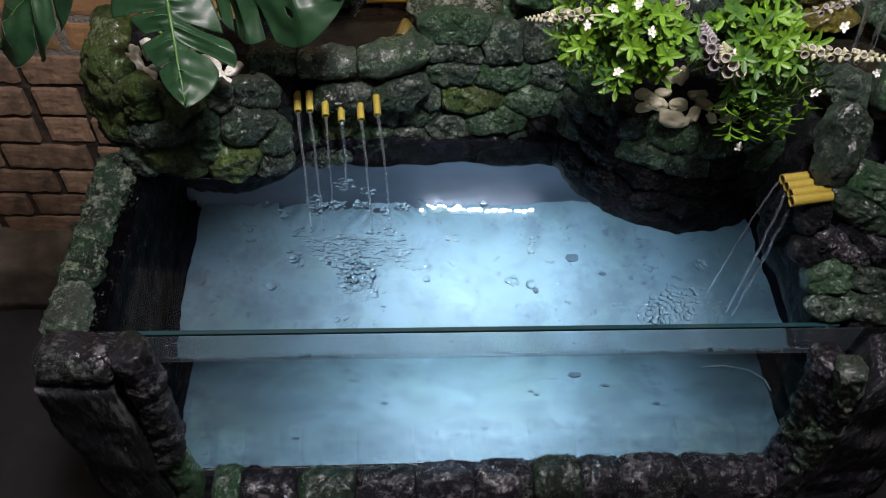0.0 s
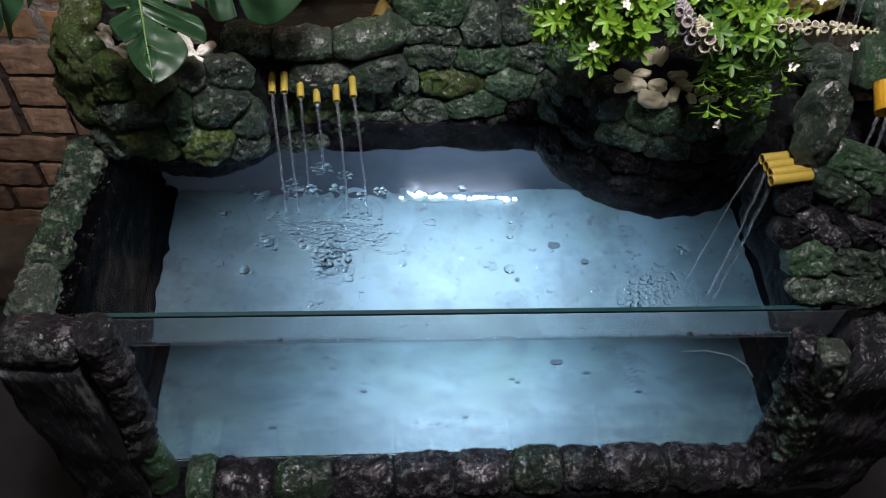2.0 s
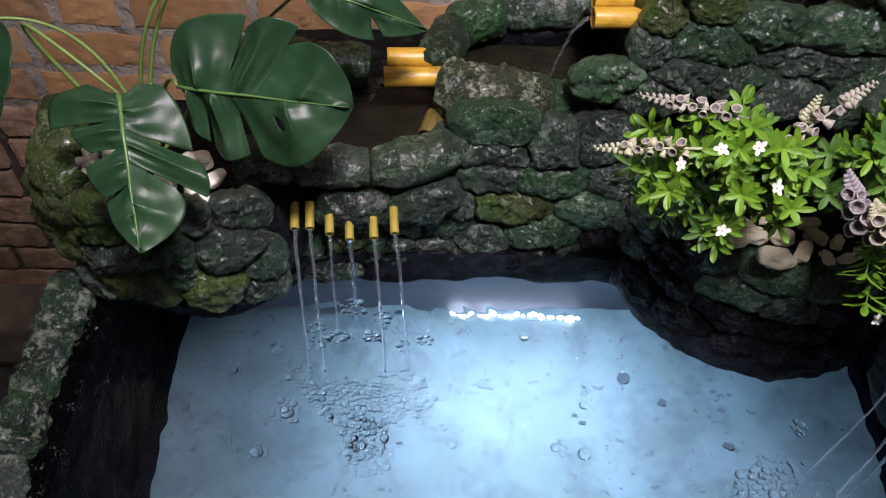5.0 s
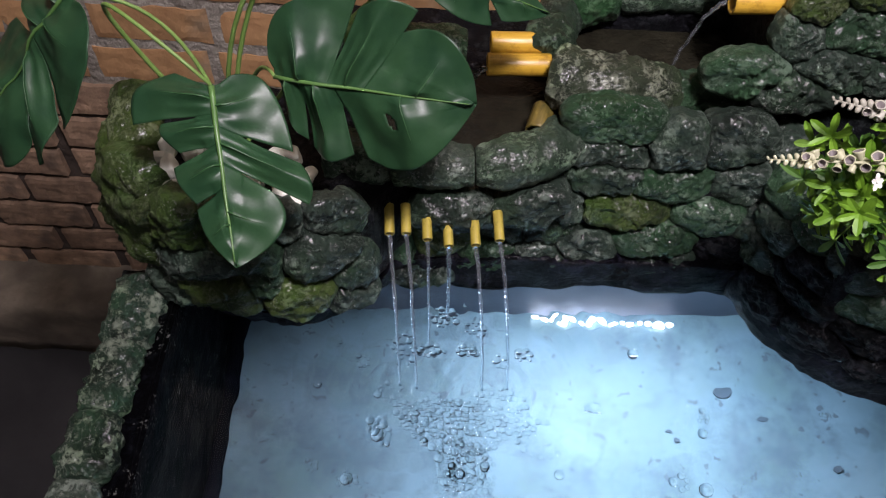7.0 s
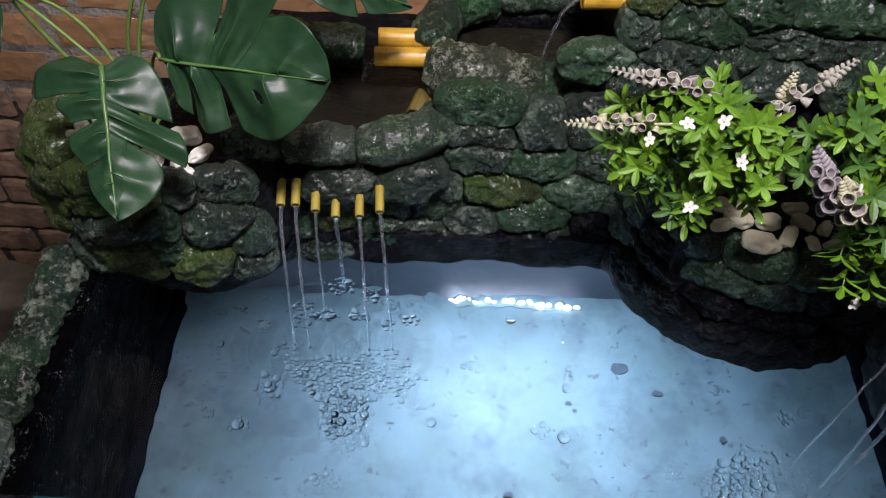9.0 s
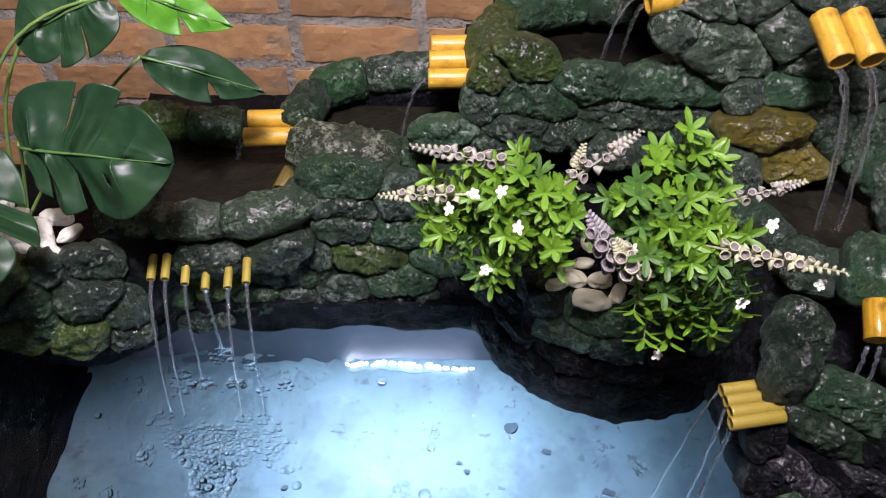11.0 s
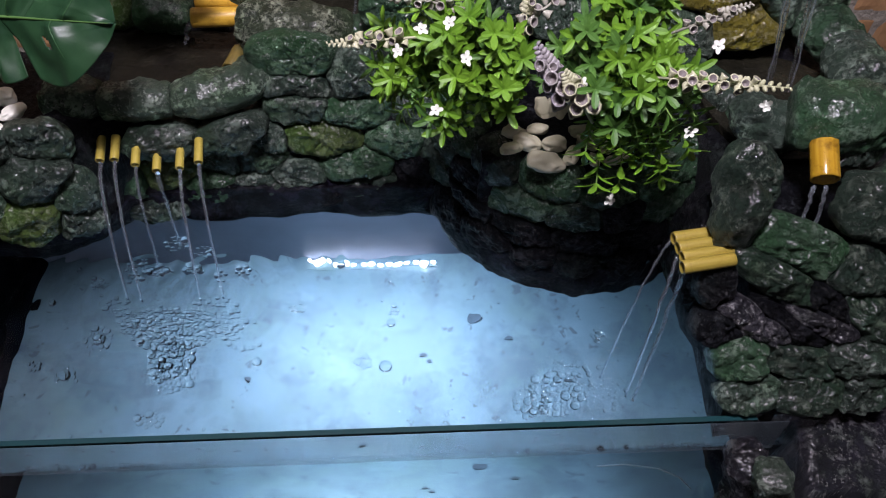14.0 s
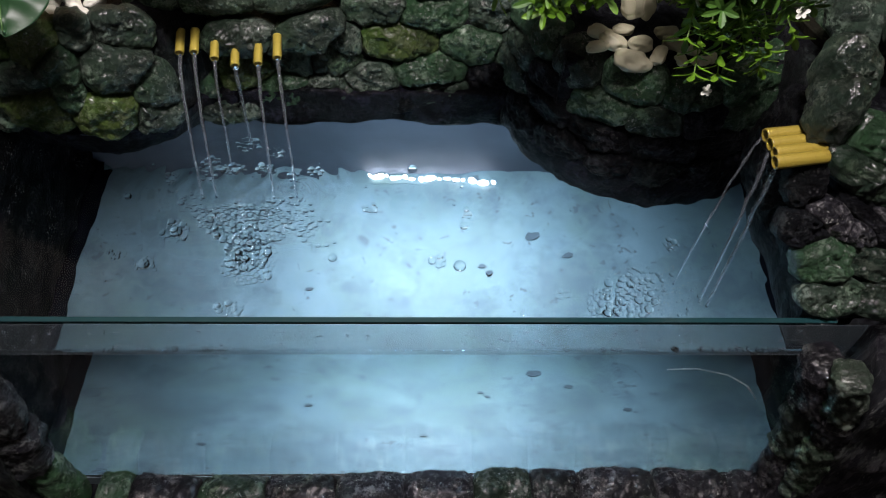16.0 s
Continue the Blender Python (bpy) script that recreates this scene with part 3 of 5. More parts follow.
def roll(parent, points, radius, cuts, mats, flat=0.9, name="rim_stone", rough=1.0, seed=0):
    """A rolled rim along points, carved into stones at the cuts (shares of its length)."""
    pts = [Vector(p) for p in points]
    gone = [0.0]
    for p, q in zip(pts[:-1], pts[1:]):
        gone.append(gone[-1] + (q - p).length)

    def at(s):
        d = max(0.0, min(1.0, s)) * gone[-1]
        return Vector([float(np.interp(d, gone, [p[i] for p in pts])) for i in range(3)])

    def smooth_at(s):
        return (at(s - 0.06) + at(s + 0.06) + at(s) * 2) / 4

    sides, rings = 48, 26
    for k, (s0, s1) in enumerate(zip(cuts[:-1], cuts[1:])):
        rng = random.Random(seed * 100 + k)
        fat, verts, faces = rng.uniform(0.93, 1.08), [], []
        for n in range(rings + 1):
            e = math.sin(math.pi * (n / rings - 0.5))
            s = s0 + (s1 - s0) * (0.5 + 0.5 * e * 0.99)
            c = smooth_at(s)
            d = (smooth_at(s + 0.03) - smooth_at(s - 0.03)).normalized()
            side = d.cross(Vector((0, 0, 1)))
            side = side.normalized() if side.length > 0.25 else Vector((1, 0, 0))
            up = side.cross(d).normalized()
            swell = fat * (0.72 + 0.28 * (1 - abs(e) ** 5) ** 0.6)
            for q in range(sides):
                t = 2 * math.pi * q / sides
                o = side * math.cos(t) + up * math.sin(t) * flat
                w = c + o * radius + Vector((k * 2.3, seed * 1.9, 4))
                h = 0.20 * noise.noise(w * 24) + rough * (0.20 * abs(noise.noise(w * 55)) - 0.16 * abs(noise.noise(w * 95)) + 0.09 * noise.noise(w * 150) + 0.05 * noise.noise(w * 290))
                verts.append(c + o * radius * swell * (1 + h))
        for n in range(rings):
            for q in range(sides):
                i, j = n * sides + q, n * sides + (q + 1) % sides
                faces.append((i, j, j + sides, i + sides))
        faces += [tuple(range(sides))[::-1], tuple(range(rings * sides, (rings + 1) * sides))]
        middle = sum(verts, Vector()) / len(verts)
        mesh_object(name, [p - middle for p in verts], faces, mats[k % len(mats)], parent).location = middle


# ---- rock frame round the glass ----
lumpy("post", -0.484, -0.405, -0.06, 0.0, -0.35, 0.44, CHISELLED, pond, 0.012, 0.006, "rough purple-black cement post")
lumpy("post", 0.445, 0.60, -0.06, 0.02, -0.35, 0.43, CHISELLED, pond, 0.012, 0.010, "rough purple-black cement post")
lumpy("sill", -0.47, 0.56, -0.065, -0.012, FLOOR_Z - 0.16, 0.095, CORE, pond, 0.016, 0.006)
lumpy("side_rim", -0.495, -0.452, 0.0, 0.30, -0.2, 0.420, CORE, pond, 0.016, 0.004)
lumpy("side_rim", 0.508, 0.58, 0.02, 0.42, -0.2, 0.46, CORE, pond, 0.016, 0.006)
# left post: a cap stone, then the stones that run down the opening
roll(pond, [(-0.478, -0.030, 0.452), (-0.440, -0.030, 0.458), (-0.396, -0.030, 0.455)], 0.029, [0, 1], [VIOLET], 0.8, "cap_stone", seed=1)
roll(pond, [(-0.383, -0.030, 0.485), (-0.379, -0.030, 0.41), (-0.390, -0.028, 0.315), (-0.396, -0.028, 0.22), (-0.392, -0.028, 0.08)], 0.024, [0, 0.24, 0.46, 0.68, 1], [VIOLET, VIOLET, VIOLET, GREEN], 1.0, "edge_stone", seed=2)
# right post: a jagged pale ridge, and the dark stones behind it along the glass
roll(pond, [(0.402, -0.048, 0.450), (0.430, -0.048, 0.349), (0.446, -0.048, 0.253), (0.470, -0.048, 0.10)], 0.017, [0, 0.26, 0.42, 0.64, 0.82, 1], [PALE, VIOLET, PALE, PALE, VIOLET], 0.9, "edge_stone", 2.4, seed=3)
roll(pond, [(0.395, -0.022, 0.430), (0.424, -0.022, 0.320), (0.452, -0.022, 0.190), (0.462, -0.022, 0.09)], 0.025, [0, 0.3, 0.62, 1], [VIOLET, GREY, VIOLET], 0.8, "edge_stone", 1.6, seed=4)
# the row of stones on the sill
roll(pond, [(-0.372, -0.032, 0.100), (-0.2435, -0.032, 0.088), (0.0, -0.032, 0.096), (0.2187, -0.032, 0.104), (0.470, -0.032, 0.094)], 0.033, [0, 0.06, 0.155, 0.252, 0.352, 0.45, 0.55, 0.632, 0.702, 0.81, 0.918, 1], [GREEN, VIOLET, DIM, VIOLET, VIOLET, VIOLET, DIM, VIOLET, VIOLET, VIOLET, VIOLET], 0.92, "sill_stone", seed=5)
# the rim of the left side wall
roll(pond, [(-0.466, 0.282, 0.432), (-0.468, 0.20, 0.434), (-0.471, 0.10, 0.434), (-0.470, 0.005, 0.436)], 0.0235, [0, 0.27, 0.52, 0.74, 1], [LICHEN, LICHEN, LICHEN, PALE], 0.85, rough=1.7, seed=6)

# ---- rock work above the water ----
waterfall = thing("rock_waterfall", "dark sculpted rock waterfall with stepped basins", "rock waterfall")
planter = thing("rock_planter", "mossy sculpted rock planter overhanging the pond", "planter")
bowl = thing("rock_planter", "dark rock bowl planter bulging over the water", "planter")

PLANTER_PROFILE = [(0.395, 0.140), (0.43, 0.150), (0.48, 0.157), (0.53, 0.151), (0.565, 0.142)]
PLANTER_STONES = []
PLANTER_STONES.append((-0.074, 0.549, 0.044, 0.035, 19, MOSS, 0))
PLANTER_STONES.append((-0.013, 0.556, 0.032, 0.031, 9, MOSS, 0))
PLANTER_STONES.append((0.034, 0.564, 0.020, 0.020, -11, GREY, 0))
PLANTER_STONES.append((0.076, 0.556, 0.033, 0.022, -22, GREY, 0))
PLANTER_STONES.append((-0.139, 0.515, 0.091, 0.058, 44, MOSS, 0))
PLANTER_STONES.append((-0.058, 0.512, 0.045, 0.028, 14, GREY, 0))
PLANTER_STONES.append((0.006, 0.535, 0.025, 0.025, 1, GREEN, 0))
PLANTER_STONES.append((0.060, 0.526, 0.036, 0.031, -23, GREY, 0))
PLANTER_STONES.append((-0.036, 0.472, 0.040, 0.026, 4, MOSS, 0))
PLANTER_STONES.append((0.036, 0.466, 0.036, 0.028, -6, MOSS, 0))
PLANTER_STONES.append((0.091, 0.482, 0.022, 0.040, 4, GREY, 0))
PLANTER_STONES.append((0.007, 0.497, 0.015, 0.026, -4, GREEN, 0))
PLANTER_STONES.append((0.084, 0.452, 0.026, 0.026, -10, GREY, 0))
WALL_STONES = []
WALL_STONES.append((-0.265, 0.504, 0.033, 0.017, 2, GREY, 0))
WALL_STONES.append((-0.228, 0.522, 0.022, 0.021, 2, GREY, 0))
WALL_STONES.append((-0.250, 0.469, 0.023, 0.024, 2, GREY, 0))
WALL_STONES.append((-0.169, 0.508, 0.043, 0.018, 2, GREY, 0.033))
WALL_STONES.append((-0.102, 0.509, 0.045, 0.019, 16, GREY, 0.030))
WALL_STONES.append((-0.027, 0.532, 0.035, 0.021, 2, GREY, 0))
WALL_STONES.append((0.038, 0.524, 0.041, 0.021, 6, GREEN, 0))
WALL_STONES.append((0.001, 0.496, 0.048, 0.022, -1, MOSS, 0))
WALL_STONES.append((0.082, 0.492, 0.042, 0.023, 2, GREEN, 0))
WALL_STONES.append((-0.058, 0.495, 0.018, 0.019, 2, GREY, 0))
WALL_STONES.append((-0.077, 0.473, 0.033, 0.018, -4, GREY, 0))
WALL_STONES.append((0.035, 0.463, 0.043, 0.020, 7, GREEN, 0))
WALL_STONES.append((-0.036, 0.451, 0.033, 0.017, 2, GREY, 0))
WALL_STONES.append((0.046, 0.436, 0.035, 0.014, 2, GREY, 0))
WALL_STONES.append((0.105, 0.456, 0.029, 0.020, 2, CORE, 0))
WALL_STONES.append((-0.115, 0.475, 0.025, 0.021, 2, GREY, 0))
WALL_STONES.append((-0.178, 0.455, 0.035, 0.023, 2, MOSS, 0))
WALL_STONES.append((-0.222, 0.443, 0.025, 0.026, 2, GREEN, 0))
WALL_STONES.append((-0.137, 0.438, 0.040, 0.019, 2, GREEN, 0))
WALL_STONES.append((-0.080, 0.438, 0.031, 0.018, 2, GREY, 0))
WALL_STONES.append((-0.199, 0.412, 0.034, 0.018, 2, GREY, 0))
WALL_STONES.append((-0.015, 0.423, 0.036, 0.013, 2, CORE, 0))
WALL_STONES.append((0.127, 0.484, 0.024, 0.030, 2, GREY, 0))
WALL_STONES.append((0.104, 0.527, 0.033, 0.023, 2, GREY, 0))
WALL_STONES.append((-0.024, 0.586, 0.047, 0.023, -6, GREEN, 0))
WALL_STONES.append((-0.024, 0.555, 0.044, 0.016, -3, GREY, 0))
WALL_STONES.append((0.036, 0.566, 0.031, 0.029, 2, GREY, 0))
WALL_STONES.append((0.086, 0.572, 0.036, 0.027, 2, GREY, 0))
WALL_STONES.append((0.148, 0.530, 0.026, 0.028, 2, GREY, 0))
TIER_STONES = []
TIER_STONES.append((0.130, 0.688, 0.019, 0.029, -35, MOSS, 0))
TIER_STONES.append((0.163, 0.706, 0.034, 0.019, -10, MOSS, 0.006))
TIER_STONES.append((0.176, 0.664, 0.043, 0.020, -8, GREEN, 0.004))
TIER_STONES.append((0.120, 0.660, 0.020, 0.022, -0, GREY, 0))
TIER_STONES.append((0.163, 0.632, 0.039, 0.021, -0, GREY, 0))
TIER_STONES.append((0.229, 0.681, 0.038, 0.020, -0, GREEN, 0.006))
TIER_STONES.append((0.317, 0.681, 0.066, 0.024, 6, GREEN, 0.006))
TIER_STONES.append((0.260, 0.650, 0.043, 0.017, -0, GREY, 0))
TIER_STONES.append((0.213, 0.629, 0.037, 0.019, -0, GREY, 0))
TIER_STONES.append((0.322, 0.642, 0.043, 0.021, -0, GREY, 0))
TIER_STONES.append((0.128, 0.611, 0.043, 0.019, -0, GREY, 0))
TIER_STONES.append((0.085, 0.624, 0.037, 0.021, -0, GREEN, 0))
TIER_STONES.append((0.263, 0.614, 0.043, 0.021, -0, GREY, 0))
COLUMN_STONES = []
COLUMN_STONES.append((0.382, 0.687, 0.022, 0.022, -0, PALE, 0))
COLUMN_STONES.append((0.352, 0.728, 0.060, 0.024, -23, PALE, 0))
COLUMN_STONES.append((0.429, 0.690, 0.042, 0.020, -0, GREEN, 0))
COLUMN_STONES.append((0.371, 0.781, 0.036, 0.024, -9, PALE, 0))
COLUMN_STONES.append((0.459, 0.776, 0.058, 0.019, 0, PALE, 0.012))
COLUMN_STONES.append((0.405, 0.658, 0.046, 0.022, 5, OCHRE, 0.02))
COLUMN_STONES.append((0.439, 0.628, 0.043, 0.024, 5, OCHRE, 0.012))
COLUMN_STONES.append((0.376, 0.620, 0.036, 0.027, -19, PALE, 0.012))
COLUMN_STONES.append((0.516, 0.739, 0.024, 0.029, 0, PALE, 0))
COLUMN_STONES.append((0.417, 0.744, 0.036, 0.028, -18, PALE, 0))
COLUMN_STONES.append((0.492, 0.692, 0.035, 0.025, -0, PALE, 0))
COLUMN_STONES.append((0.486, 0.744, 0.025, 0.028, 0, GREY, 0))
COLUMN_STONES.append((0.518, 0.655, 0.028, 0.030, -0, PALE, 0))
COLUMN_STONES.append((0.442, 0.720, 0.035, 0.021, -0, PALE, 0))
COLUMN_STONES.append((0.470, 0.655, 0.030, 0.036, -0, GREY, 0))
COLUMN_STONES.append((0.328, 0.775, 0.034, 0.020, -18, PALE, 0))
COLUMN_STONES.append((0.310, 0.744, 0.029, 0.020, -23, PALE, 0))
COLUMN_STONES.append((0.478, 0.802, 0.035, 0.015, 0, PALE, 0))
COLUMN_STONES.append((0.418, 0.803, 0.033, 0.017, 0, PALE, 0))
RIGHT_STONES = []
RIGHT_STONES.append((0.427, 0.586, 0.055, 0.017, -19, GREEN, 0))
RIGHT_STONES.append((0.408, 0.564, 0.047, 0.013, -25, DIM, 0))
RIGHT_STONES.append((0.373, 0.627, 0.023, 0.032, -8, DIM, 0))
RIGHT_STONES.append((0.353, 0.563, 0.015, 0.020, -1, CORE, 0))
RIGHT_STONES.append((0.384, 0.534, 0.037, 0.012, -23, VIOLET, 0))
RIGHT_STONES.append((0.428, 0.524, 0.043, 0.012, -27, CORE, 0))
RIGHT_STONES.append((0.457, 0.543, 0.030, 0.013, -22, CORE, 0))
RIGHT_STONES.append((0.477, 0.566, 0.030, 0.019, -10, DIM, 0))
RIGHT_STONES.append((0.490, 0.616, 0.036, 0.024, -1, DIM, 0))
RIGHT_STONES.append((0.475, 0.654, 0.030, 0.016, -9, GREY, -0.03))
RIGHT_STONES.append((0.491, 0.535, 0.037, 0.015, -22, DIM, 0))
RIGHT_STONES.append((0.381, 0.504, 0.025, 0.019, -2, GREEN, 0))
RIGHT_STONES.append((0.436, 0.502, 0.037, 0.014, -8, DIM, 0))
RIGHT_STONES.append((0.483, 0.502, 0.031, 0.014, -2, GREY, 0))
RIGHT_STONES.append((0.394, 0.475, 0.031, 0.014, -2, GREY, 0))
RIGHT_STONES.append((0.447, 0.473, 0.039, 0.014, -2, DIM, 0))
RIGHT_STONES.append((0.497, 0.471, 0.023, 0.015, -2, GREY, 0))
RIGHT_STONES.append((0.360, 0.528, 0.022, 0.015, -2, CORE, 0))
RIGHT_STONES.append((0.408, 0.526, 0.032, 0.012, -14, VIOLET, 0))
RIGHT_STONES.append((0.451, 0.530, 0.037, 0.012, -14, VIOLET, 0))
PLANTER_STONES += [(-0.150, 0.470, 0.036, 0.036, 20, GREY, 0), (-0.195, 0.505, 0.036, 0.034, 10, MOSS, 0), (-0.105, 0.448, 0.036, 0.026, 10, GREY, 0), (-0.185, 0.548, 0.034, 0.024, 0, MOSS, 0), (-0.215, 0.455, 0.036, 0.034, 0, GREY, 0)]
masonry(planter, barrel_face(-0.34, 0.392, PLANTER_PROFILE, 0.15), PLANTER_STONES, 1.15, 1, 1.25)
masonry(waterfall, plane_face(0.309, 0.40, 0.28), WALL_STONES, 1.15, 2, 1.3)
masonry(waterfall, plane_face(0.395, 0.65, 0.30), TIER_STONES, 1.15, 3, 1.3)
masonry(waterfall, plane_face(0.365, 0.65, 0.35), COLUMN_STONES, 1.0, 4, 1.2)
masonry(waterfall, plane_face(0.112, 0.62, 0.70), RIGHT_STONES, 1.3, 5, 1.7)
# the bowl: courses of dark stones round a barrel, blacker towards the bottom
BOWL_PROFILE = [(0.39, 0.166), (0.42, 0.170), (0.46, 0.168), (0.50, 0.164), (0.54, 0.157), (0.575, 0.140)]
BOWL_STONES = []
rng = random.Random(8)
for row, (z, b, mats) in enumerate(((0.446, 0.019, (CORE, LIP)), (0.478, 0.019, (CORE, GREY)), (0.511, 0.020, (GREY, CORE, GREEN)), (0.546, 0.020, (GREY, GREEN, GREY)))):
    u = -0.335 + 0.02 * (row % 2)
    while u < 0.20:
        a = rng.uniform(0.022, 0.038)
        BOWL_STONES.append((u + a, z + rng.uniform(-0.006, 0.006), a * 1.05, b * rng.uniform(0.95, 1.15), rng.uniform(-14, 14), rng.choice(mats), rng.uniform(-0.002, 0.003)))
        u += 2 * a
masonry(bowl, barrel_face(0.285, 0.355, BOWL_PROFILE, 0.165), BOWL_STONES, 0.9, 6)

# rolled rims: planter, lower basin, middle basin, upper basin and the small basin beside the column
roll(planter, [(-0.452, 0.385, 0.592), (-0.451, 0.345, 0.575), (-0.441, 0.300, 0.560), (-0.415, 0.268, 0.553)], 0.021, [0, 0.50, 0.86, 1.0], [MOSS], 1.0, seed=11)
roll(waterfall, [(-0.285, 0.352, 0.545), (-0.240, 0.338, 0.552), (-0.171, 0.333, 0.556), (-0.120, 0.335, 0.558), (-0.080, 0.352, 0.560), (-0.064, 0.382, 0.562)], 0.0235, [0, 0.26, 0.56, 1.0], [GREY, PALE, PALE], 0.95, seed=12)
roll(waterfall, [(-0.084, 0.418, 0.590), (-0.045, 0.406, 0.593), (0.000, 0.406, 0.588), (0.034, 0.410, 0.578)], 0.032, [0, 1.0], [SPECKLED], 0.85, rough=1.3, seed=13)
roll(waterfall, [(0.026, 0.414, 0.576), (0.080, 0.420, 0.574), (0.150, 0.425, 0.580)], 0.023, [0, 0.62, 1.0], [GREEN, GREY], 0.9, seed=14)
roll(waterfall, [(-0.083, 0.445, 0.582), (-0.079, 0.480, 0.590), (-0.060, 0.516, 0.592), (-0.020, 0.533, 0.596), (0.035, 0.538, 0.602), (0.095, 0.538, 0.602)], 0.024, [0, 0.30, 0.56, 1.0], [GREY, GREEN, GREY], 1.0, seed=15)
roll(waterfall, [(0.128, 0.432, 0.672), (0.131, 0.470, 0.692), (0.150, 0.515, 0.692), (0.200, 0.553, 0.680), (0.265, 0.562, 0.684), (0.345, 0.562, 0.690)], 0.025, [0, 0.30, 0.66, 1.0], [MOSS, GREEN, GREEN], 1.0, seed=16)
roll(waterfall, [(-0.330, 0.500, 0.552), (-0.255, 0.500, 0.556), (-0.155, 0.498, 0.548)], 0.023, [0, 0.28, 0.62, 1.0], [GREY, MOSS, GREEN], 1.0, seed=17)
roll(waterfall, [(0.372, 0.345, 0.590), (0.398, 0.300, 0.592), (0.424, 0.250, 0.594), (0.446, 0.200, 0.602)], 0.020, [0, 0.55, 1.0], [GREY, GREEN], 0.9, seed=18)
roll(waterfall, [(0.508, 0.385, 0.625), (0.528, 0.345, 0.622), (0.532, 0.295, 0.624), (0.520, 0.235, 0.632)], 0.027, [0, 0.48, 1.0], [GREEN, GREY], 1.0, seed=19)
roll(waterfall, [(0.418, 0.182, 0.655), (0.455, 0.172, 0.660), (0.496, 0.178, 0.656)], 0.031, [0, 1.0], [GREEN], 0.95, seed=20)
roll(waterfall, [(0.500, 0.150, 0.625), (0.528, 0.120, 0.610), (0.535, 0.060, 0.590)], 0.030, [0, 0.5, 1.0], [GREY, GREEN], 1.0, seed=21)
# short stones that fill corners of the stack
stone(waterfall, (0.412, 0.205, 0.628), (0.030, 0.020, 0.022), 25, GREY)
stone(waterfall, (0.365, 0.105, 0.610), (0.018, 0.018, 0.034), 8, DIM)
stone(waterfall, (0.372, 0.150, 0.520), (0.030, 0.040, 0.060), 0, CORE)
stone(waterfall, (0.345, 0.400, 0.610), (0.032, 0.028, 0.040), 10, GREY)

# cores that close the gaps behind the stones
lumpy("core", -0.30, 0.15, 0.345, 0.60, 0.43, 0.52, CORE, waterfall, 0.02, 0.006)
lumpy("core", -0.06, 0.15, 0.385, 0.44, 0.50, 0.560, CORE, waterfall, 0.02, 0.006)
lumpy("core", -0.31, -0.12, 0.485, 0.515, 0.46, 0.535, CORE, waterfall, 0.02, 0.006)
lumpy("core", -0.07, 0.12, 0.520, 0.550, 0.50, 0.590, CORE, waterfall, 0.02, 0.006)
lumpy("core", 0.11, 0.50, 0.42, 0.58, 0.42, 0.64, CORE, waterfall, 0.02, 0.006)
lumpy("core", 0.335, 0.525, 0.425, 0.58, 0.62, 0.800, CORE, waterfall, 0.014, 0.008)
lumpy("core", 0.345, 0.525, 0.395, 0.46, 0.56, 0.735, CORE, waterfall, 0.014, 0.006)
lumpy("core", 0.12, 0.36, 0.405, 0.445, 0.58, 0.665, CORE, waterfall, 0.014, 0.006)
lumpy("core", 0.14, 0.34, 0.56, 0.60, 0.60, 0.68, CORE, waterfall, 0.02, 0.006)
lumpy("core", 0.38, 0.56, 0.14, 0.46, 0.42, 0.585, CORE, waterfall, 0.02, 0.006)
lumpy("core", 0.385, 0.58, 0.02, 0.20, 0.38, 0.480, CORE, waterfall, 0.012, 0.008)
lumpy("core", 0.385, 0.56, 0.07, 0.18, 0.42, 0.550, CORE, waterfall, 0.012, 0.008)
lumpy("core", -0.46, -0.24, 0.29, 0.44, 0.41, 0.540, CORE, planter, 0.02, 0.006)
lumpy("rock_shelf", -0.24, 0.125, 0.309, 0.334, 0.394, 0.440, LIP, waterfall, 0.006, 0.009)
def skin(name, cx, cy, rows, first, last, mat, parent, label):
    """A rough skin of cement round a barrel, from one angle to another."""
    count = 130
    ring_v, ring_f = [], []
    for z, r in rows:
        for k in range(count + 1):
            a = radians(first + (last - first) * k / count)
            p = Vector((cx + r * math.cos(a), cy + r * math.sin(a), z))
            p += Vector((math.cos(a), math.sin(a), 0)) * (0.005 * noise.noise(p * 34) + 0.004 * noise.noise(p * 90))
            ring_v.append(p)
    for j in range(len(rows) - 1):
        for k in range(count):
            a = j * (count + 1) + k
            ring_f.append((a, a + 1, a + count + 2, a + count + 1))
    return tagged(mesh_object(name, ring_v, ring_f, mat, parent), label)


lumpy("core", 0.165, 0.40, 0.235, 0.46, 0.402, 0.560, CORE, bowl, 0.016, 0.006)
skin("underside", 0.285, 0.355, [(0.394, 0.150), (0.395, 0.170), (0.402, 0.172), (0.412, 0.173), (0.422, 0.173), (0.432, 0.172), (0.442, 0.170)], 150, 354, LIP, bowl, "black cement underside touching the water, blue glow in its colour")
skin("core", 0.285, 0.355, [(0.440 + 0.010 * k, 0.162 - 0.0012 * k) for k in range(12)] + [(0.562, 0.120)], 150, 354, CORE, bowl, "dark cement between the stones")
skin("underside", -0.34, 0.392, [(0.394, 0.120), (0.395, 0.136), (0.405, 0.140), (0.415, 0.143), (0.425, 0.146), (0.436, 0.146)], 180, 345, LIP, planter, "black cement underside touching the water, blue glow in its colour")
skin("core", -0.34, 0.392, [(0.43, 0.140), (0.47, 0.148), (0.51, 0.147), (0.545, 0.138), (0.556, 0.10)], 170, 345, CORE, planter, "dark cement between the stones")

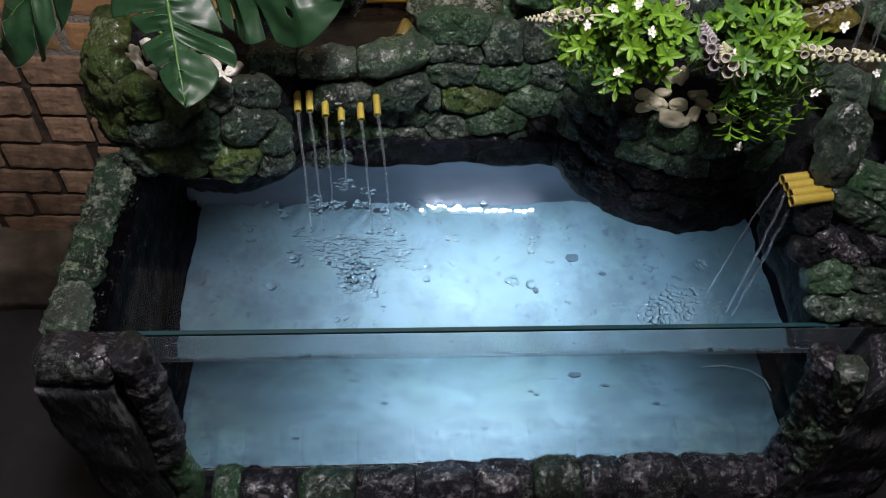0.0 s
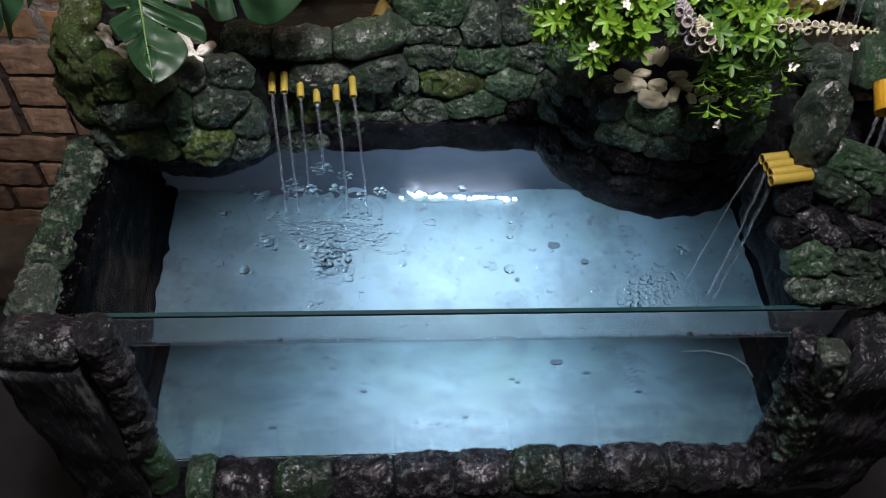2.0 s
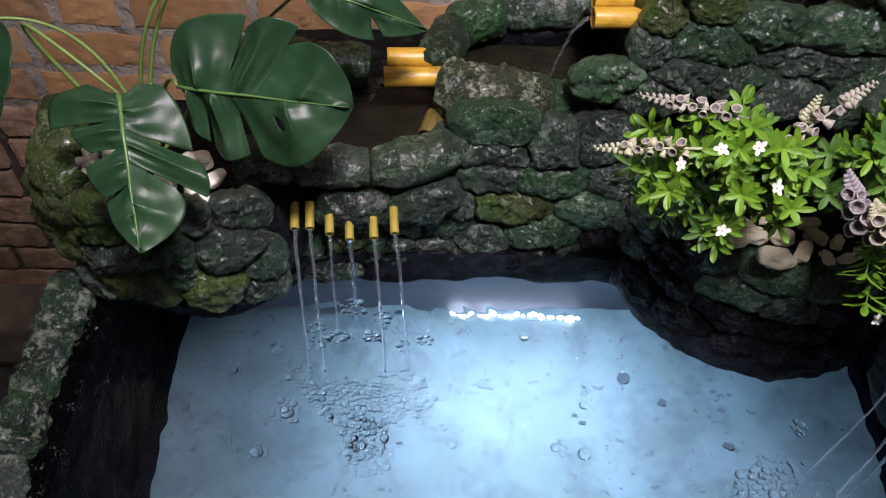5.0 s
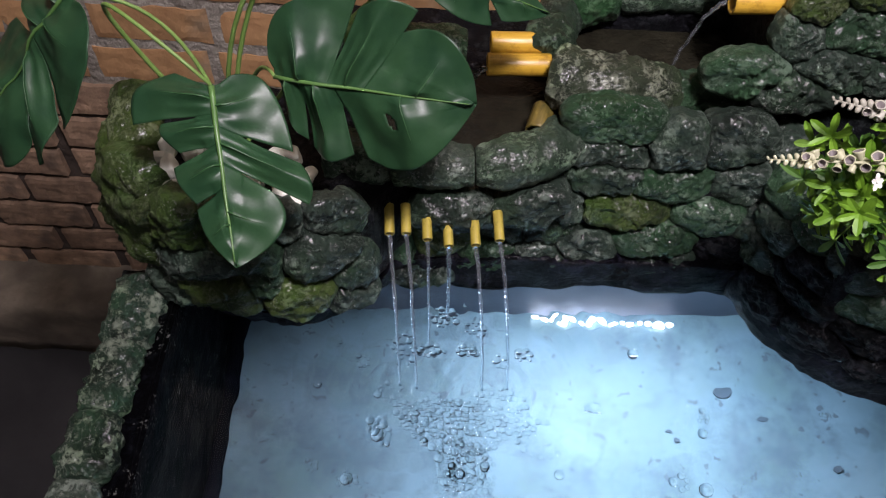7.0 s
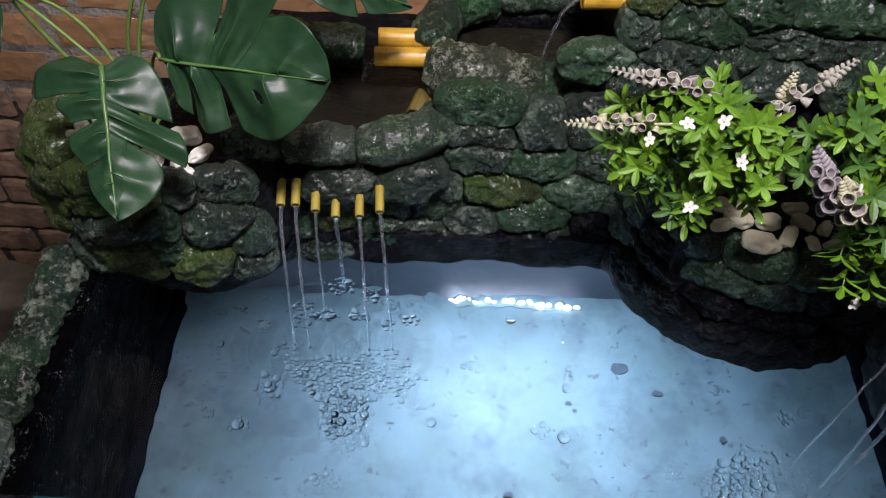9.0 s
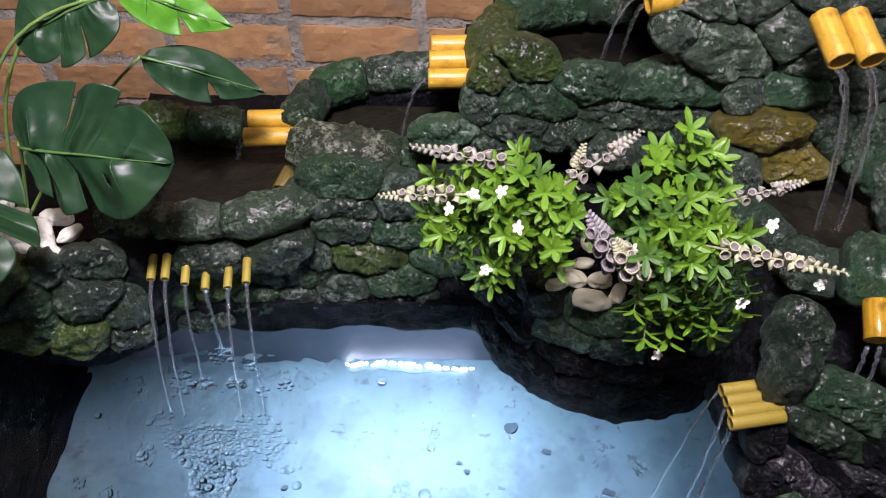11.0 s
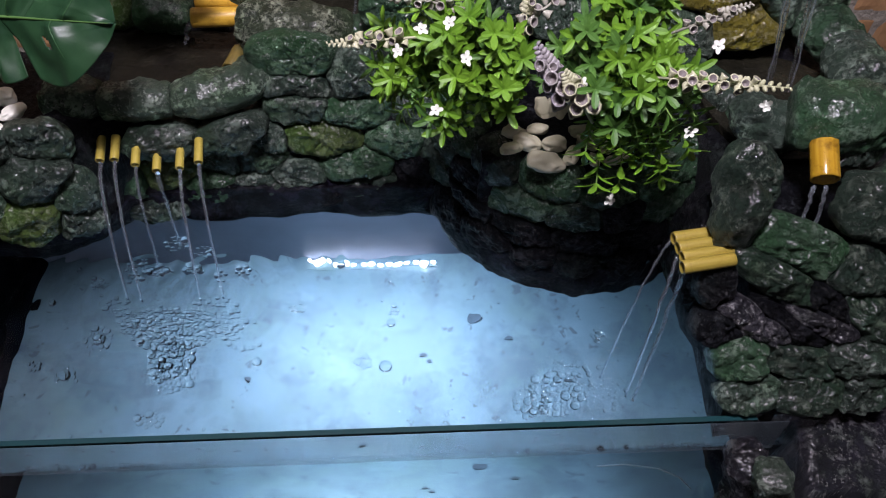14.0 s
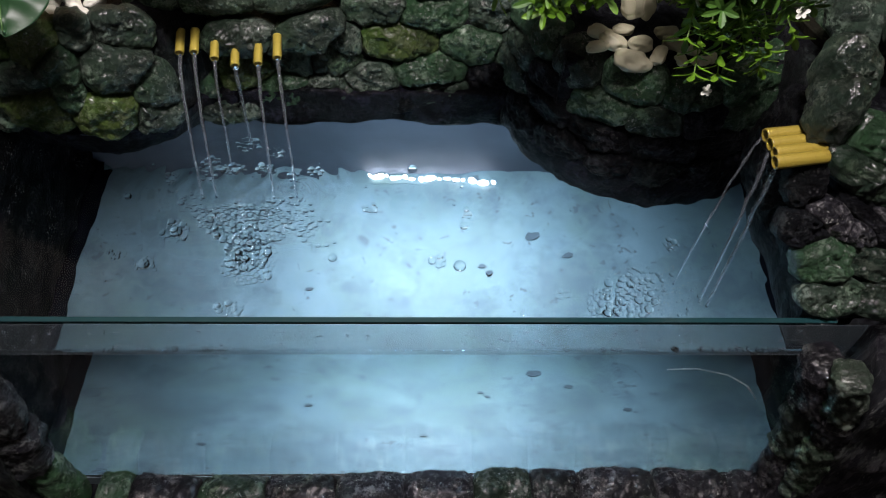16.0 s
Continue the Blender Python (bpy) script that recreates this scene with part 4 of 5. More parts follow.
# ---- basins and their water ----
def disc(name, cx, cy, z, rx, ry, mat, parent, label=""):
    ring = [(cx + rx * math.cos(a) * (1 + 0.08 * math.sin(3 * a)), cy + ry * math.sin(a) * (1 + 0.08 * math.cos(2 * a)), z) for a in (2 * math.pi * k / 40 for k in range(40))]
    low = [(x, y, z - 0.02) for x, y, z in ring]
    faces = [tuple(range(40))] + [(k, k + 40, (k + 1) % 40 + 40, (k + 1) % 40) for k in range(40)]
    return tagged(mesh_object(name, ring + low, faces, mat, parent, smooth=False), label)


for cx, cy, z, rx, ry in ((-0.185, 0.418, 0.534, 0.128, 0.078), (0.03, 0.470, 0.564, 0.108, 0.068), (0.235, 0.495, 0.648, 0.115, 0.068), (0.455, 0.270, 0.592, 0.070, 0.085), (0.435, 0.115, 0.560, 0.036, 0.036)):
    disc("basin_water", cx, cy, z, rx, ry, WET, waterfall, "shallow brown water over mud")


# ---- bamboo spouts ----
def bamboo(start, end, radius, mat, parent=None, name="bamboo"):
    """A hollow length of bamboo, with a slight swelling at its cut ends."""
    a, b = Vector(start), Vector(end)
    d = (b - a).normalized()
    s = d.orthogonal().normalized()
    u = d.cross(s)
    sides, long = 18, (b - a).length
    rings = []
    for dist, r in ((0, 0.97), (0.03, 1.0), (0.5, 0.985), (0.97, 1.0), (1.0, 0.97), (1.0, 0.78), (0.3, 0.76)):
        rings.append([a + d * dist * long + (s * math.cos(2 * math.pi * k / sides) + u * math.sin(2 * math.pi * k / sides)) * r * radius * (1 + 0.03 * math.sin(3 * k)) for k in range(sides)])
    verts = [v for ring in rings for v in ring]
    faces = []
    for n in range(len(rings) - 1):
        for k in range(sides):
            i, j = n * sides + k, n * sides + (k + 1) % sides
            faces.append((i, j, j + sides, i + sides))
    faces.append(tuple(range(sides))[::-1])
    faces.append(tuple(range((len(rings) - 1) * sides, len(rings) * sides)))
    axis = d.to_track_quat("Z", "Y").to_matrix().to_4x4()
    axis.translation = a
    inv = axis.inverted()
    ob = mesh_object(name, [inv @ v for v in verts], faces, mat, parent)
    ob.data.polygons.foreach_set("use_smooth", [True] * len(faces))
    ob.matrix_basis = axis
    return ob


SPOUTS = ((-0.2255, 0.003), (-0.2105, 0.004), (-0.1915, -0.004), (-0.172, -0.013), (-0.1475, -0.010), (-0.1265, -0.002))
for x, dz in SPOUTS:
    ob = bamboo((x - 0.001, 0.309, 0.5243 + dz), (x + 0.001, 0.281, 0.5175 + dz), 0.0046, BAMBOO_OLD, None, "bamboo_spout")
    tagged(ob, "thin olive-yellow bamboo spout jutting from the rock", "bamboo spout", "row of six thin spouts")


def bundle(label, tubes, radius, mat=BAMBOO):
    ob = thing("bamboo_spout", label, "bamboo spout")
    for a, b in tubes:
        bamboo(a, b, radius, mat, ob, "bamboo_tube")
    return ob


bundle("pair of bright yellow bamboo tubes over a basin", [((-0.082, 0.458, 0.594), (-0.137, 0.456, 0.594)), ((-0.080, 0.438, 0.585), (-0.140, 0.436, 0.585))], 0.0108)
bundle("three bright yellow bamboo tubes over a basin", [((0.120, 0.474, 0.682), (0.069, 0.472, 0.682)), ((0.120, 0.456, 0.675), (0.067, 0.454, 0.675)), ((0.120, 0.438, 0.665), (0.066, 0.436, 0.665))], 0.0108)
bundle("thick yellow bamboo tubes pouring into the upper basin", [((0.326, 0.452, 0.782), (0.268, 0.448, 0.778)), ((0.332, 0.425, 0.774), (0.274, 0.419, 0.768)), ((0.330, 0.478, 0.792), (0.266, 0.474, 0.788))], 0.0150)
bundle("pair of yellow bamboo tubes tilted down out of the rock", [((0.4155, 0.364, 0.785), (0.4225, 0.318, 0.769)), ((0.442, 0.364, 0.786), (0.4495, 0.318, 0.770))], 0.0122)
bundle("short fat yellow bamboo spout under a wet stone", [((0.436, 0.146, 0.655), (0.4315, 0.116, 0.642))], 0.0118, BAMBOO_AMBER)
bundle("raft of four thin yellow bamboo tubes over the pond", [((0.3660 - 0.001 * k, 0.1125 - 0.0105 * k, 0.584 + 0.0004 * (k % 2)), (0.3170 + 0.0012 * (k % 3), 0.1060 - 0.0105 * k, 0.583)) for k in range(4)], 0.0061, BAMBOO_WET)
ob = bamboo((-0.085, 0.400, 0.566), (-0.094, 0.372, 0.562), 0.011, BAMBOO_ROTTEN, None, "bamboo_stub")
tagged(ob, "rotten brown bamboo stub lying in the lower basin", "bamboo stub")


# ---- falling water ----
def jet(start, end, r0, r1, label, wobble=0.0, arch=1.0, mat=None):
    a, b = Vector(start), Vector(end)
    pts, radii = [], []
    for k in range(57):
        s = k / 56
        p = a.lerp(b, s)
        p.z = a.z + (b.z - a.z) * (s * (1 - arch) + arch * s * s)
        p.x += wobble * noise.noise(Vector((s * 9, a.x * 50, 1)))
        p.y += wobble * noise.noise(Vector((s * 9, a.x * 50, 7)))
        pts.append(p)
        radii.append((r0 + (r1 - r0) * s) * (1 + 0.34 * noise.noise(Vector((s * 19, a.x * 90, 3))) + (0.5 * noise.noise(Vector((s * 37, a.x * 90, 5))) if mat else 0)))
    v, f = tube_mesh(pts, radii, 10)
    ob = mesh_object("water_jet", v, f, mat or JET)
    ob.visible_shadow = False
    return tagged(ob, label, "water jet", "falling water")


for (x, dz), (lx, ly), r in zip(SPOUTS, ((-0.212, 0.193), (-0.196, 0.190), (-0.186, 0.235), (-0.168, 0.268), (-0.134, 0.190), (-0.110, 0.192)), (1.5, 1.5, 1.3, 1.8, 1.5, 1.5)):
    jet((x + 0.001, 0.281, 0.5145 + dz), (lx, ly, WATER_Z - 0.002), r * 0.00135, r * 0.00080, "thin clear jet falling into the pond", 0.0006)
for k, (lx, ly) in enumerate(((0.281, 0.079), (0.303, 0.057), (0.309, 0.052))):
    jet((0.318 + 0.003 * k, 0.110 - 0.014 * k, 0.576), (lx, ly, WATER_Z - 0.002), 0.0013 + 0.0003 * k, 0.0010 + 0.0003 * k, "thin clear jet arching into the pond", 0.0008 + 0.0002 * k, mat=JET if k < 2 else FROTH)
jet((0.4245, 0.318, 0.760), (0.450, 0.280, 0.600), 0.0025, 0.0015, "broken white stream from the tilted bamboo", 0.0005, mat=FROTH)
jet((0.4475, 0.318, 0.761), (0.468, 0.280, 0.600), 0.0026, 0.0016, "broken white stream from the tilted bamboo", 0.0005, mat=FROTH)
jet((0.4205, 0.319, 0.760), (0.447, 0.279, 0.600), 0.0012, 0.0009, "clear stream from the tilted bamboo", 0.003)
jet((0.4520, 0.319, 0.761), (0.472, 0.279, 0.600), 0.0013, 0.0010, "clear stream from the tilted bamboo", 0.003)
jet((0.270, 0.432, 0.764), (0.237, 0.440, 0.650), 0.0015, 0.0010, "clear stream into the upper basin", 0.002)
jet((0.422, 0.113, 0.637), (0.420, 0.098, 0.562), 0.0019, 0.0013, "clear stream from the short bamboo", 0.0012)
jet((0.432, 0.113, 0.637), (0.434, 0.098, 0.562), 0.0019, 0.0013, "clear stream from the short bamboo", 0.0012)
jet((0.272, 0.422, 0.760), (0.258, 0.430, 0.650), 0.0022, 0.0014, "broken white stream into the upper basin", 0.0008, mat=FROTH)
jet((0.266, 0.450, 0.770), (0.247, 0.450, 0.650), 0.0020, 0.0013, "broken white stream into the upper basin", 0.0008, mat=FROTH)
jet((0.064, 0.442, 0.660), (0.035, 0.445, 0.580), 0.0020, 0.0014, "clear stream into the middle basin", 0.003)
jet((-0.141, 0.439, 0.578), (-0.155, 0.440, 0.548), 0.0028, 0.002, "clear trickle into the lower basin", 0.003)


# ---- bubbles ----
def bubbles(spots, label):
    """Half-sunk bubbles of many sizes on the water, in one mesh."""
    verts, faces = [], []
    for x, y, r in spots:
        n = len(verts)
        verts += [(x + v.x * r, y + v.y * r, WATER_Z + 0.0005 + v.z * r * 0.85) for v in SMALL_V]
        faces += [tuple(n + i for i in f) for f in SMALL_F]
    ob = mesh_object("bubbles", verts, faces, BUBBLE)
    ob.visible_shadow = False
    return tagged(ob, label, "bubbles", kind="stuff")


def cluster(cx, cy, spread, count, low, high, seed, stretch=1.0):
    rng = random.Random(seed)
    spots = []
    while len(spots) < count:
        a, d = rng.uniform(0, 2 * math.pi), spread * math.sqrt(rng.random())
        r = low + (high - low) * rng.random() ** 2
        x, y = cx + d * math.cos(a), cy + d * math.sin(a) * stretch
        if all(math.hypot(x - p, y - q) > (r + s) * 0.85 for p, q, s in spots) or rng.random() < 0.02:
            spots.append((x, y, r))
    return spots


bubbles(cluster(-0.153, 0.118, 0.023, 95, 0.0019, 0.0050, 1) + cluster(-0.167, 0.097, 0.011, 22, 0.0017, 0.005, 14) + cluster(-0.172, 0.158, 0.040, 120, 0.0014, 0.0042, 2, 0.55) + cluster(-0.120, 0.172, 0.030, 60, 0.0010, 0.0032, 15, 0.7), "foam of small clear bubbles where the jets land")
ring_spots = [(-0.080 + 0.021 * math.cos(k * 0.42), 0.142 + 0.017 * math.sin(k * 0.42), 0.0018 + 0.0014 * abs(math.sin(k * 1.9))) for k in range(3, 14)]
bubbles(ring_spots + cluster(-0.096, 0.146, 0.011, 18, 0.0015, 0.0036, 4) + cluster(-0.232, 0.142, 0.015, 26, 0.0015, 0.005, 3) + [(-0.230, 0.141, 0.0065), (-0.255, 0.100, 0.0062)] + cluster(-0.255, 0.101, 0.011, 14, 0.0012, 0.003, 5) + cluster(-0.288, 0.113, 0.007, 7, 0.0015, 0.004, 16) + cluster(-0.172, 0.268, 0.015, 22, 0.002, 0.005, 12, 0.7) + cluster(-0.209, 0.232, 0.012, 22, 0.002, 0.0045, 13, 1.6) + cluster(-0.221, 0.183, 0.013, 18, 0.0015, 0.004, 17) + cluster(-0.250, 0.216, 0.008, 9, 0.0015, 0.004, 18) + cluster(-0.115, 0.222, 0.008, 5, 0.002, 0.0045, 19) + cluster(-0.140, 0.255, 0.010, 14, 0.0015, 0.0045, 20) + cluster(0.040, 0.105, 0.009, 5, 0.002, 0.006, 21) + [(0.015, 0.233, 0.0055)], "small rafts of clear bubbles on the water")
bubbles(cluster(0.230, 0.060, 0.025, 46, 0.0018, 0.0056, 6) + cluster(0.166, 0.066, 0.009, 7, 0.002, 0.005, 7) + cluster(0.286, 0.126, 0.006, 5, 0.002, 0.004, 8) + cluster(0.285, 0.06, 0.03, 26, 0.001, 0.003, 9), "clear bubbles beside the bamboo raft's jets")
rng = random.Random(11)
bubbles([(rng.uniform(-0.30, 0.36), rng.uniform(0.02, 0.24), rng.uniform(0.0008, 0.0022)) for _ in range(60)] + [(0.064, 0.099, 0.0066), (-0.066, 0.109, 0.0048), (0.07, 0.152, 0.0048), (-0.29, 0.19, 0.004)], "scattered single bubbles on the water")
bubbles([(rng.uniform(-0.31, -0.10) if k < 46 else rng.uniform(0.16, 0.37), 0.0050 + rng.uniform(0, 0.002), rng.uniform(0.0013, 0.0031)) for k in range(110)], "line of fine foam along the glass")


bubbles(cluster(-0.155, 0.152, 0.046, 170, 0.0017, 0.0046, 31, 0.6) + cluster(-0.146, 0.104, 0.024, 75, 0.0018, 0.0050, 32, 1.2) + cluster(-0.162, 0.0475, 0.013, 18, 0.0018, 0.0046, 33, 0.6) + cluster(-0.206, 0.166, 0.011, 16, 0.0016, 0.0044, 34) + cluster(-0.186, 0.231, 0.012, 20, 0.0018, 0.0044, 35, 0.6) + cluster(-0.148, 0.231, 0.011, 16, 0.0018, 0.0046, 36, 0.6) + cluster(-0.092, 0.228, 0.010, 12, 0.0018, 0.0044, 37, 0.6), "wide raft of small clear bubbles under the jets")
bubbles(cluster(0.207, 0.054, 0.018, 34, 0.0020, 0.0056, 38) + cluster(0.250, 0.078, 0.024, 40, 0.0016, 0.0044, 39) + cluster(0.288, 0.1275, 0.008, 8, 0.0018, 0.0046, 40) + cluster(-0.0302, 0.175, 0.009, 7, 0.0016, 0.0040, 41) + cluster(0.0725, 0.169, 0.007, 5, 0.002, 0.005, 42), "loose rafts of clear bubbles on the open water")


hose_pts = [Vector((0.272, 0.014, 0.356)), Vector((0.300, 0.013, 0.359)), Vector((0.336, 0.012, 0.347)), Vector((0.364, 0.012, 0.323)), Vector((0.384, 0.014, 0.292))]
v, f = tube_mesh(hose_pts, 0.0011, 8)
tagged(mesh_object("air_hose", v, f, HOSE), "thin pale air hose curving down behind the glass", "hose")


# ---- pebbles ----
def pebble(place, r, mat, label, group, turn=None):
    seed = Vector((place[0] * 90, place[1] * 90, 2))
    rng = random.Random(int(place[0] * 1e5) + int(place[1] * 1e4))
    sx, sy, sz = r * 1.05, r * rng.uniform(0.50, 0.72), r * rng.uniform(0.45, 0.62)
    verts = []
    for n in BALL_V:
        k = 1 + 0.30 * noise.noise(n * 1.3 + seed)
        q = squared(n, 0.84)
        verts.append((q.x * sx * k, q.y * sy * k, q.z * sz * k))
    ob = mesh_object("pebble", verts, BALL_F, mat)
    ob.matrix_basis = pose(*place, rng.uniform(-18, 18), rng.uniform(-18, 18), rng.uniform(0, 180) if turn is None else turn)
    return tagged(ob, label, "pebble", group)


for x, y, r, turn in ((0.2205, 0.2114, 0.0205, 2), (0.2058, 0.239, 0.0157, -20), (0.2334, 0.2341, 0.0150, 30), (0.2471, 0.2172, 0.0125, 60), (0.2669, 0.2102, 0.0105, 95), (0.2864, 0.2111, 0.0110, 20), (0.265, 0.2369, 0.0131, -40), (0.2844, 0.231, 0.0110, 50), (0.219, 0.2557, 0.0130, 10), (0.2993, 0.2182, 0.0090, 70), (0.2601, 0.2505, 0.0120, 0), (0.196, 0.252, 0.0130, -10), (0.190, 0.228, 0.0120, 15)):
    pebble((x, y, 0.576 + 0.002 * math.sin(x * 900)), r * 0.86, PEBBLE_TAN, "smooth cream pebble in the rock bowl", "pebbles in the bowl", turn)
for x, y, lean, turn in ((0.225, 0.272, -20, 70), (0.234, 0.272, 0, 88), (0.244, 0.273, 22, 105)):
    slab = pebble((x, y, 0.590), 0.014, PEBBLE_TAN, "cream stone flake standing among the pebbles", "pebbles in the bowl", 0)
    slab.matrix_basis = pose(x, y, 0.590, 62, lean, 0) @ Matrix.Diagonal((0.50, 1.15, 0.45, 1))
for x, y, r in ((-0.416, 0.295, 0.015), (-0.398, 0.329, 0.015), (-0.4177, 0.3252, 0.012), (-0.4009, 0.3341, 0.014), (-0.4109, 0.3009, 0.014), (-0.3985, 0.2826, 0.015), (-0.3221, 0.2986, 0.016), (-0.3125, 0.2803, 0.014), (-0.3024, 0.2674, 0.011), (-0.3302, 0.3046, 0.014), (-0.420, 0.312, 0.011), (-0.380, 0.300, 0.015), (-0.362, 0.288, 0.015), (-0.345, 0.290, 0.015), (-0.375, 0.325, 0.016), (-0.350, 0.318, 0.016), (-0.318, 0.322, 0.015), (-0.298, 0.298, 0.013), (-0.335, 0.276, 0.013)):
    pebble((x, y, 0.574 + 0.003 * math.sin(x * 700)), r, PEBBLE, "smooth white pebble in the mossy planter", "pebbles in the planter")


# ---- large split-leaf plant ----
def lobed_leaf(parent, base, tip, face, mat, sides, fold=0.2, droop=0.12, rib=0.0017, join=0.30, hole=None):
    """A large split leaf. sides: for each half its lobes, as (end of its root on the midrib, outer corner, middle, other corner), in leaf lengths."""
    a, b = Vector(base), Vector(tip)
    ax = b - a
    length = ax.length
    ax.normalize()
    up = Vector(face)
    up = (up - ax * up.dot(ax)).normalized()
    ay = up.cross(ax)
    verts, faces, veins = [], [], []

    def surface(x, y, w=0.0, k=0.5, ridge=0.0):
        h = -fold * abs(y) + 0.35 * fold * y * y - droop * x * abs(x)
        h += 0.034 * math.cos(2 * math.pi * (k - 0.5)) * min(1, w * 2.5) * (1 - 0.35 * w) + 0.048 * ridge
        h += 0.045 * noise.noise(Vector((x * 3.1, y * 3.1, base[0] * 40))) + 0.012 * noise.noise(Vector((x * 9, y * 9, base[0] * 40)))
        return a + (ax * x + ay * y + up * h) * length

    for hand, lobes in zip((1, -1), sides):
        start_x = 0.0
        for n, (end_x, first, middle, last) in enumerate(lobes):
            def shared(i):
                if i < 0 or i + 1 >= len(lobes):
                    return None
                p, q = lobes[i][3], lobes[i + 1][1]
                return ((p[0] + q[0]) / 2, (p[1] + q[1]) / 2)

            def side_line(root, own, common, w):
                if common is None:
                    return root + (own[0] - root) * w, own[1] * w
                off = max(0.0, (w - join) / (1 - join)) ** 0.55
                return root + (common[0] - root) * w + (own[0] - common[0]) * off, common[1] * w + (own[1] - common[1]) * off

            nk, nw = (44, 44) if hole else (26, 26)
            at = len(verts)
            low, high = shared(n - 1), shared(n)
            for i in range(nk + 1):
                k = i / nk
                for j in range(nw + 1):
                    w = j / nw
                    p, q = side_line(start_x, first, low, w), side_line(end_x, last, high, w)
                    bow = 2 * k * (1 - k) * w * w
                    x = p[0] + (q[0] - p[0]) * k + bow * (middle[0] - (first[0] + last[0]) / 2)
                    y = p[1] + (q[1] - p[1]) * k + bow * (middle[1] - (first[1] + last[1]) / 2)
                    ridge = math.exp(-((k - 0.5) * 13) ** 2) * min(1, w * 6) * max(0, 0.9 - w)
                    ridge += 0.5 * math.exp(-((k - 0.22) * 13) ** 2) * min(1, w * 3) * max(0, 0.75 - w) + 0.5 * math.exp(-((k - 0.78) * 13) ** 2) * min(1, w * 3) * max(0, 0.75 - w)
                    verts.append((surface(x, hand * y, w, k, ridge), x, hand * y))
            for i in range(nk):
                for j in range(nw):
                    p, q = at + i * (nw + 1) + j, at + (i + 1) * (nw + 1) + j
                    x, y = verts[p][1], verts[p][2]
                    if hole and ((x - hole[0]) * 0.7 + (y - hole[1]) * -0.7) ** 2 / 0.048 ** 2 + ((x - hole[0]) * 0.7 + (y - hole[1]) * 0.7) ** 2 / 0.018 ** 2 < 1:
                        continue
                    quad = (p, p + 1, q + 1, q)
                    faces.append(quad if hand < 0 else quad[::-1])
            mid = at + (nk // 2) * (nw + 1)
            veins.append([verts[mid + int(j * nw / 26)][0] + up * 0.0002 for j in range(0, 20)])
            start_x = end_x
    ob = mesh_object("leaf", [p[0] for p in verts], faces, mat, parent)
    skin_mod = ob.modifiers.new("thickness", "SOLIDIFY")
    skin_mod.thickness, skin_mod.offset = 0.0007, -1
    pts = [surface(0.97 * k / 16, 0.0, 0.0, 0.5) + up * 0.0008 for k in range(17)]
    v, f = tube_mesh(pts, [rib * (1 - 0.78 * k / 16) for k in range(17)], 7)
    mesh_object("midrib", v, f, MIDRIB, ob)
    for line in veins:
        v, f = tube_mesh(line, [rib * 0.40 * (1 - 0.8 * k / 19) for k in range(20)], 5)
        mesh_object("vein", v, f, VEIN, ob)
    return ob


def stem(parent, points, radius):
    pts = [Vector(p) for p in points]
    curve = []
    for k in range(17):
        s = k / 16
        curve.append(pts[0] * (1 - s) ** 2 + pts[1] * 2 * s * (1 - s) + pts[2] * s * s)
    v, f = tube_mesh(curve, [radius * (1.15 - 0.4 * k / 16) for k in range(17)], 8)
    return mesh_object("stem", v, f, STEM, parent)


split_plant = thing("split_leaf_plant", "artificial plant with large glossy dark green split leaves", "plant")
HANGING = ([(0.22, (-0.06, 0.10), (-0.12, 0.36), (0.40, 0.38)), (0.42, (0.47, 0.41), (0.62, 0.50), (0.70, 0.42)), (0.98, (0.61, 0.24), (0.84, 0.42), (1.0, 0.0))],
           [(0.15, (-0.13, 0.20), (-0.14, 0.50), (0.11, 0.47)), (0.32, (0.15, 0.31), (0.22, 0.34), (0.33, 0.22)), (0.56, (0.40, 0.27), (0.50, 0.27), (0.62, 0.17)), (0.98, (0.65, 0.17), (0.83, 0.16), (1.0, 0.0))])
SPREAD = ([(0.27, (-0.05, 0.08), (-0.12, 0.42), (0.38, 0.42)), (0.45, (0.39, 0.36), (0.53, 0.48), (0.68, 0.39)), (0.98, (0.61, 0.28), (0.92, 0.42), (1.0, 0.0))],
          [(0.12, (0.02, 0.10), (0.08, 0.26), (0.16, 0.31)), (0.30, (0.19, 0.34), (0.29, 0.43), (0.41, 0.34)), (0.98, (0.48, 0.35), (0.78, 0.50), (1.0, 0.0))])
LANCE = ([(0.98, (0.04, 0.08), (0.45, 0.36), (1.0, 0.0))], [(0.50, (0.04, 0.08), (0.30, 0.30), (0.60, 0.20)), (0.98, (0.66, 0.15), (0.84, 0.13), (1.0, 0.0))])
NARROW = ([(0.98, (0.04, 0.08), (0.45, 0.22), (1.0, 0.0))], [(0.98, (0.04, 0.08), (0.45, 0.22), (1.0, 0.0))])
lobed_leaf(split_plant, (-0.347, 0.277, 0.694), (-0.322, 0.163, 0.635), (0.02, -0.45, 1), MONSTERA, HANGING, 0.22, 0.05, 0.0025)
lobed_leaf(split_plant, (-0.307, 0.300, 0.684), (-0.161, 0.262, 0.697), (0.0, -1.0, 0.6), MONSTERA, SPREAD, 0.10, 0.05, 0.0018, hole=(0.60, -0.125))
lobed_leaf(split_plant, (-0.216, 0.400, 0.786), (-0.1155, 0.398, 0.753), (0.1, -0.8, 1), MONSTERA_LIGHT, LANCE, 0.2, 0.1)
lobed_leaf(split_plant, (-0.214, 0.402, 0.790), (-0.146, 0.404, 0.798), (0.1, -0.8, 1), MONSTERA_LIGHT, NARROW, 0.2, 0.1)
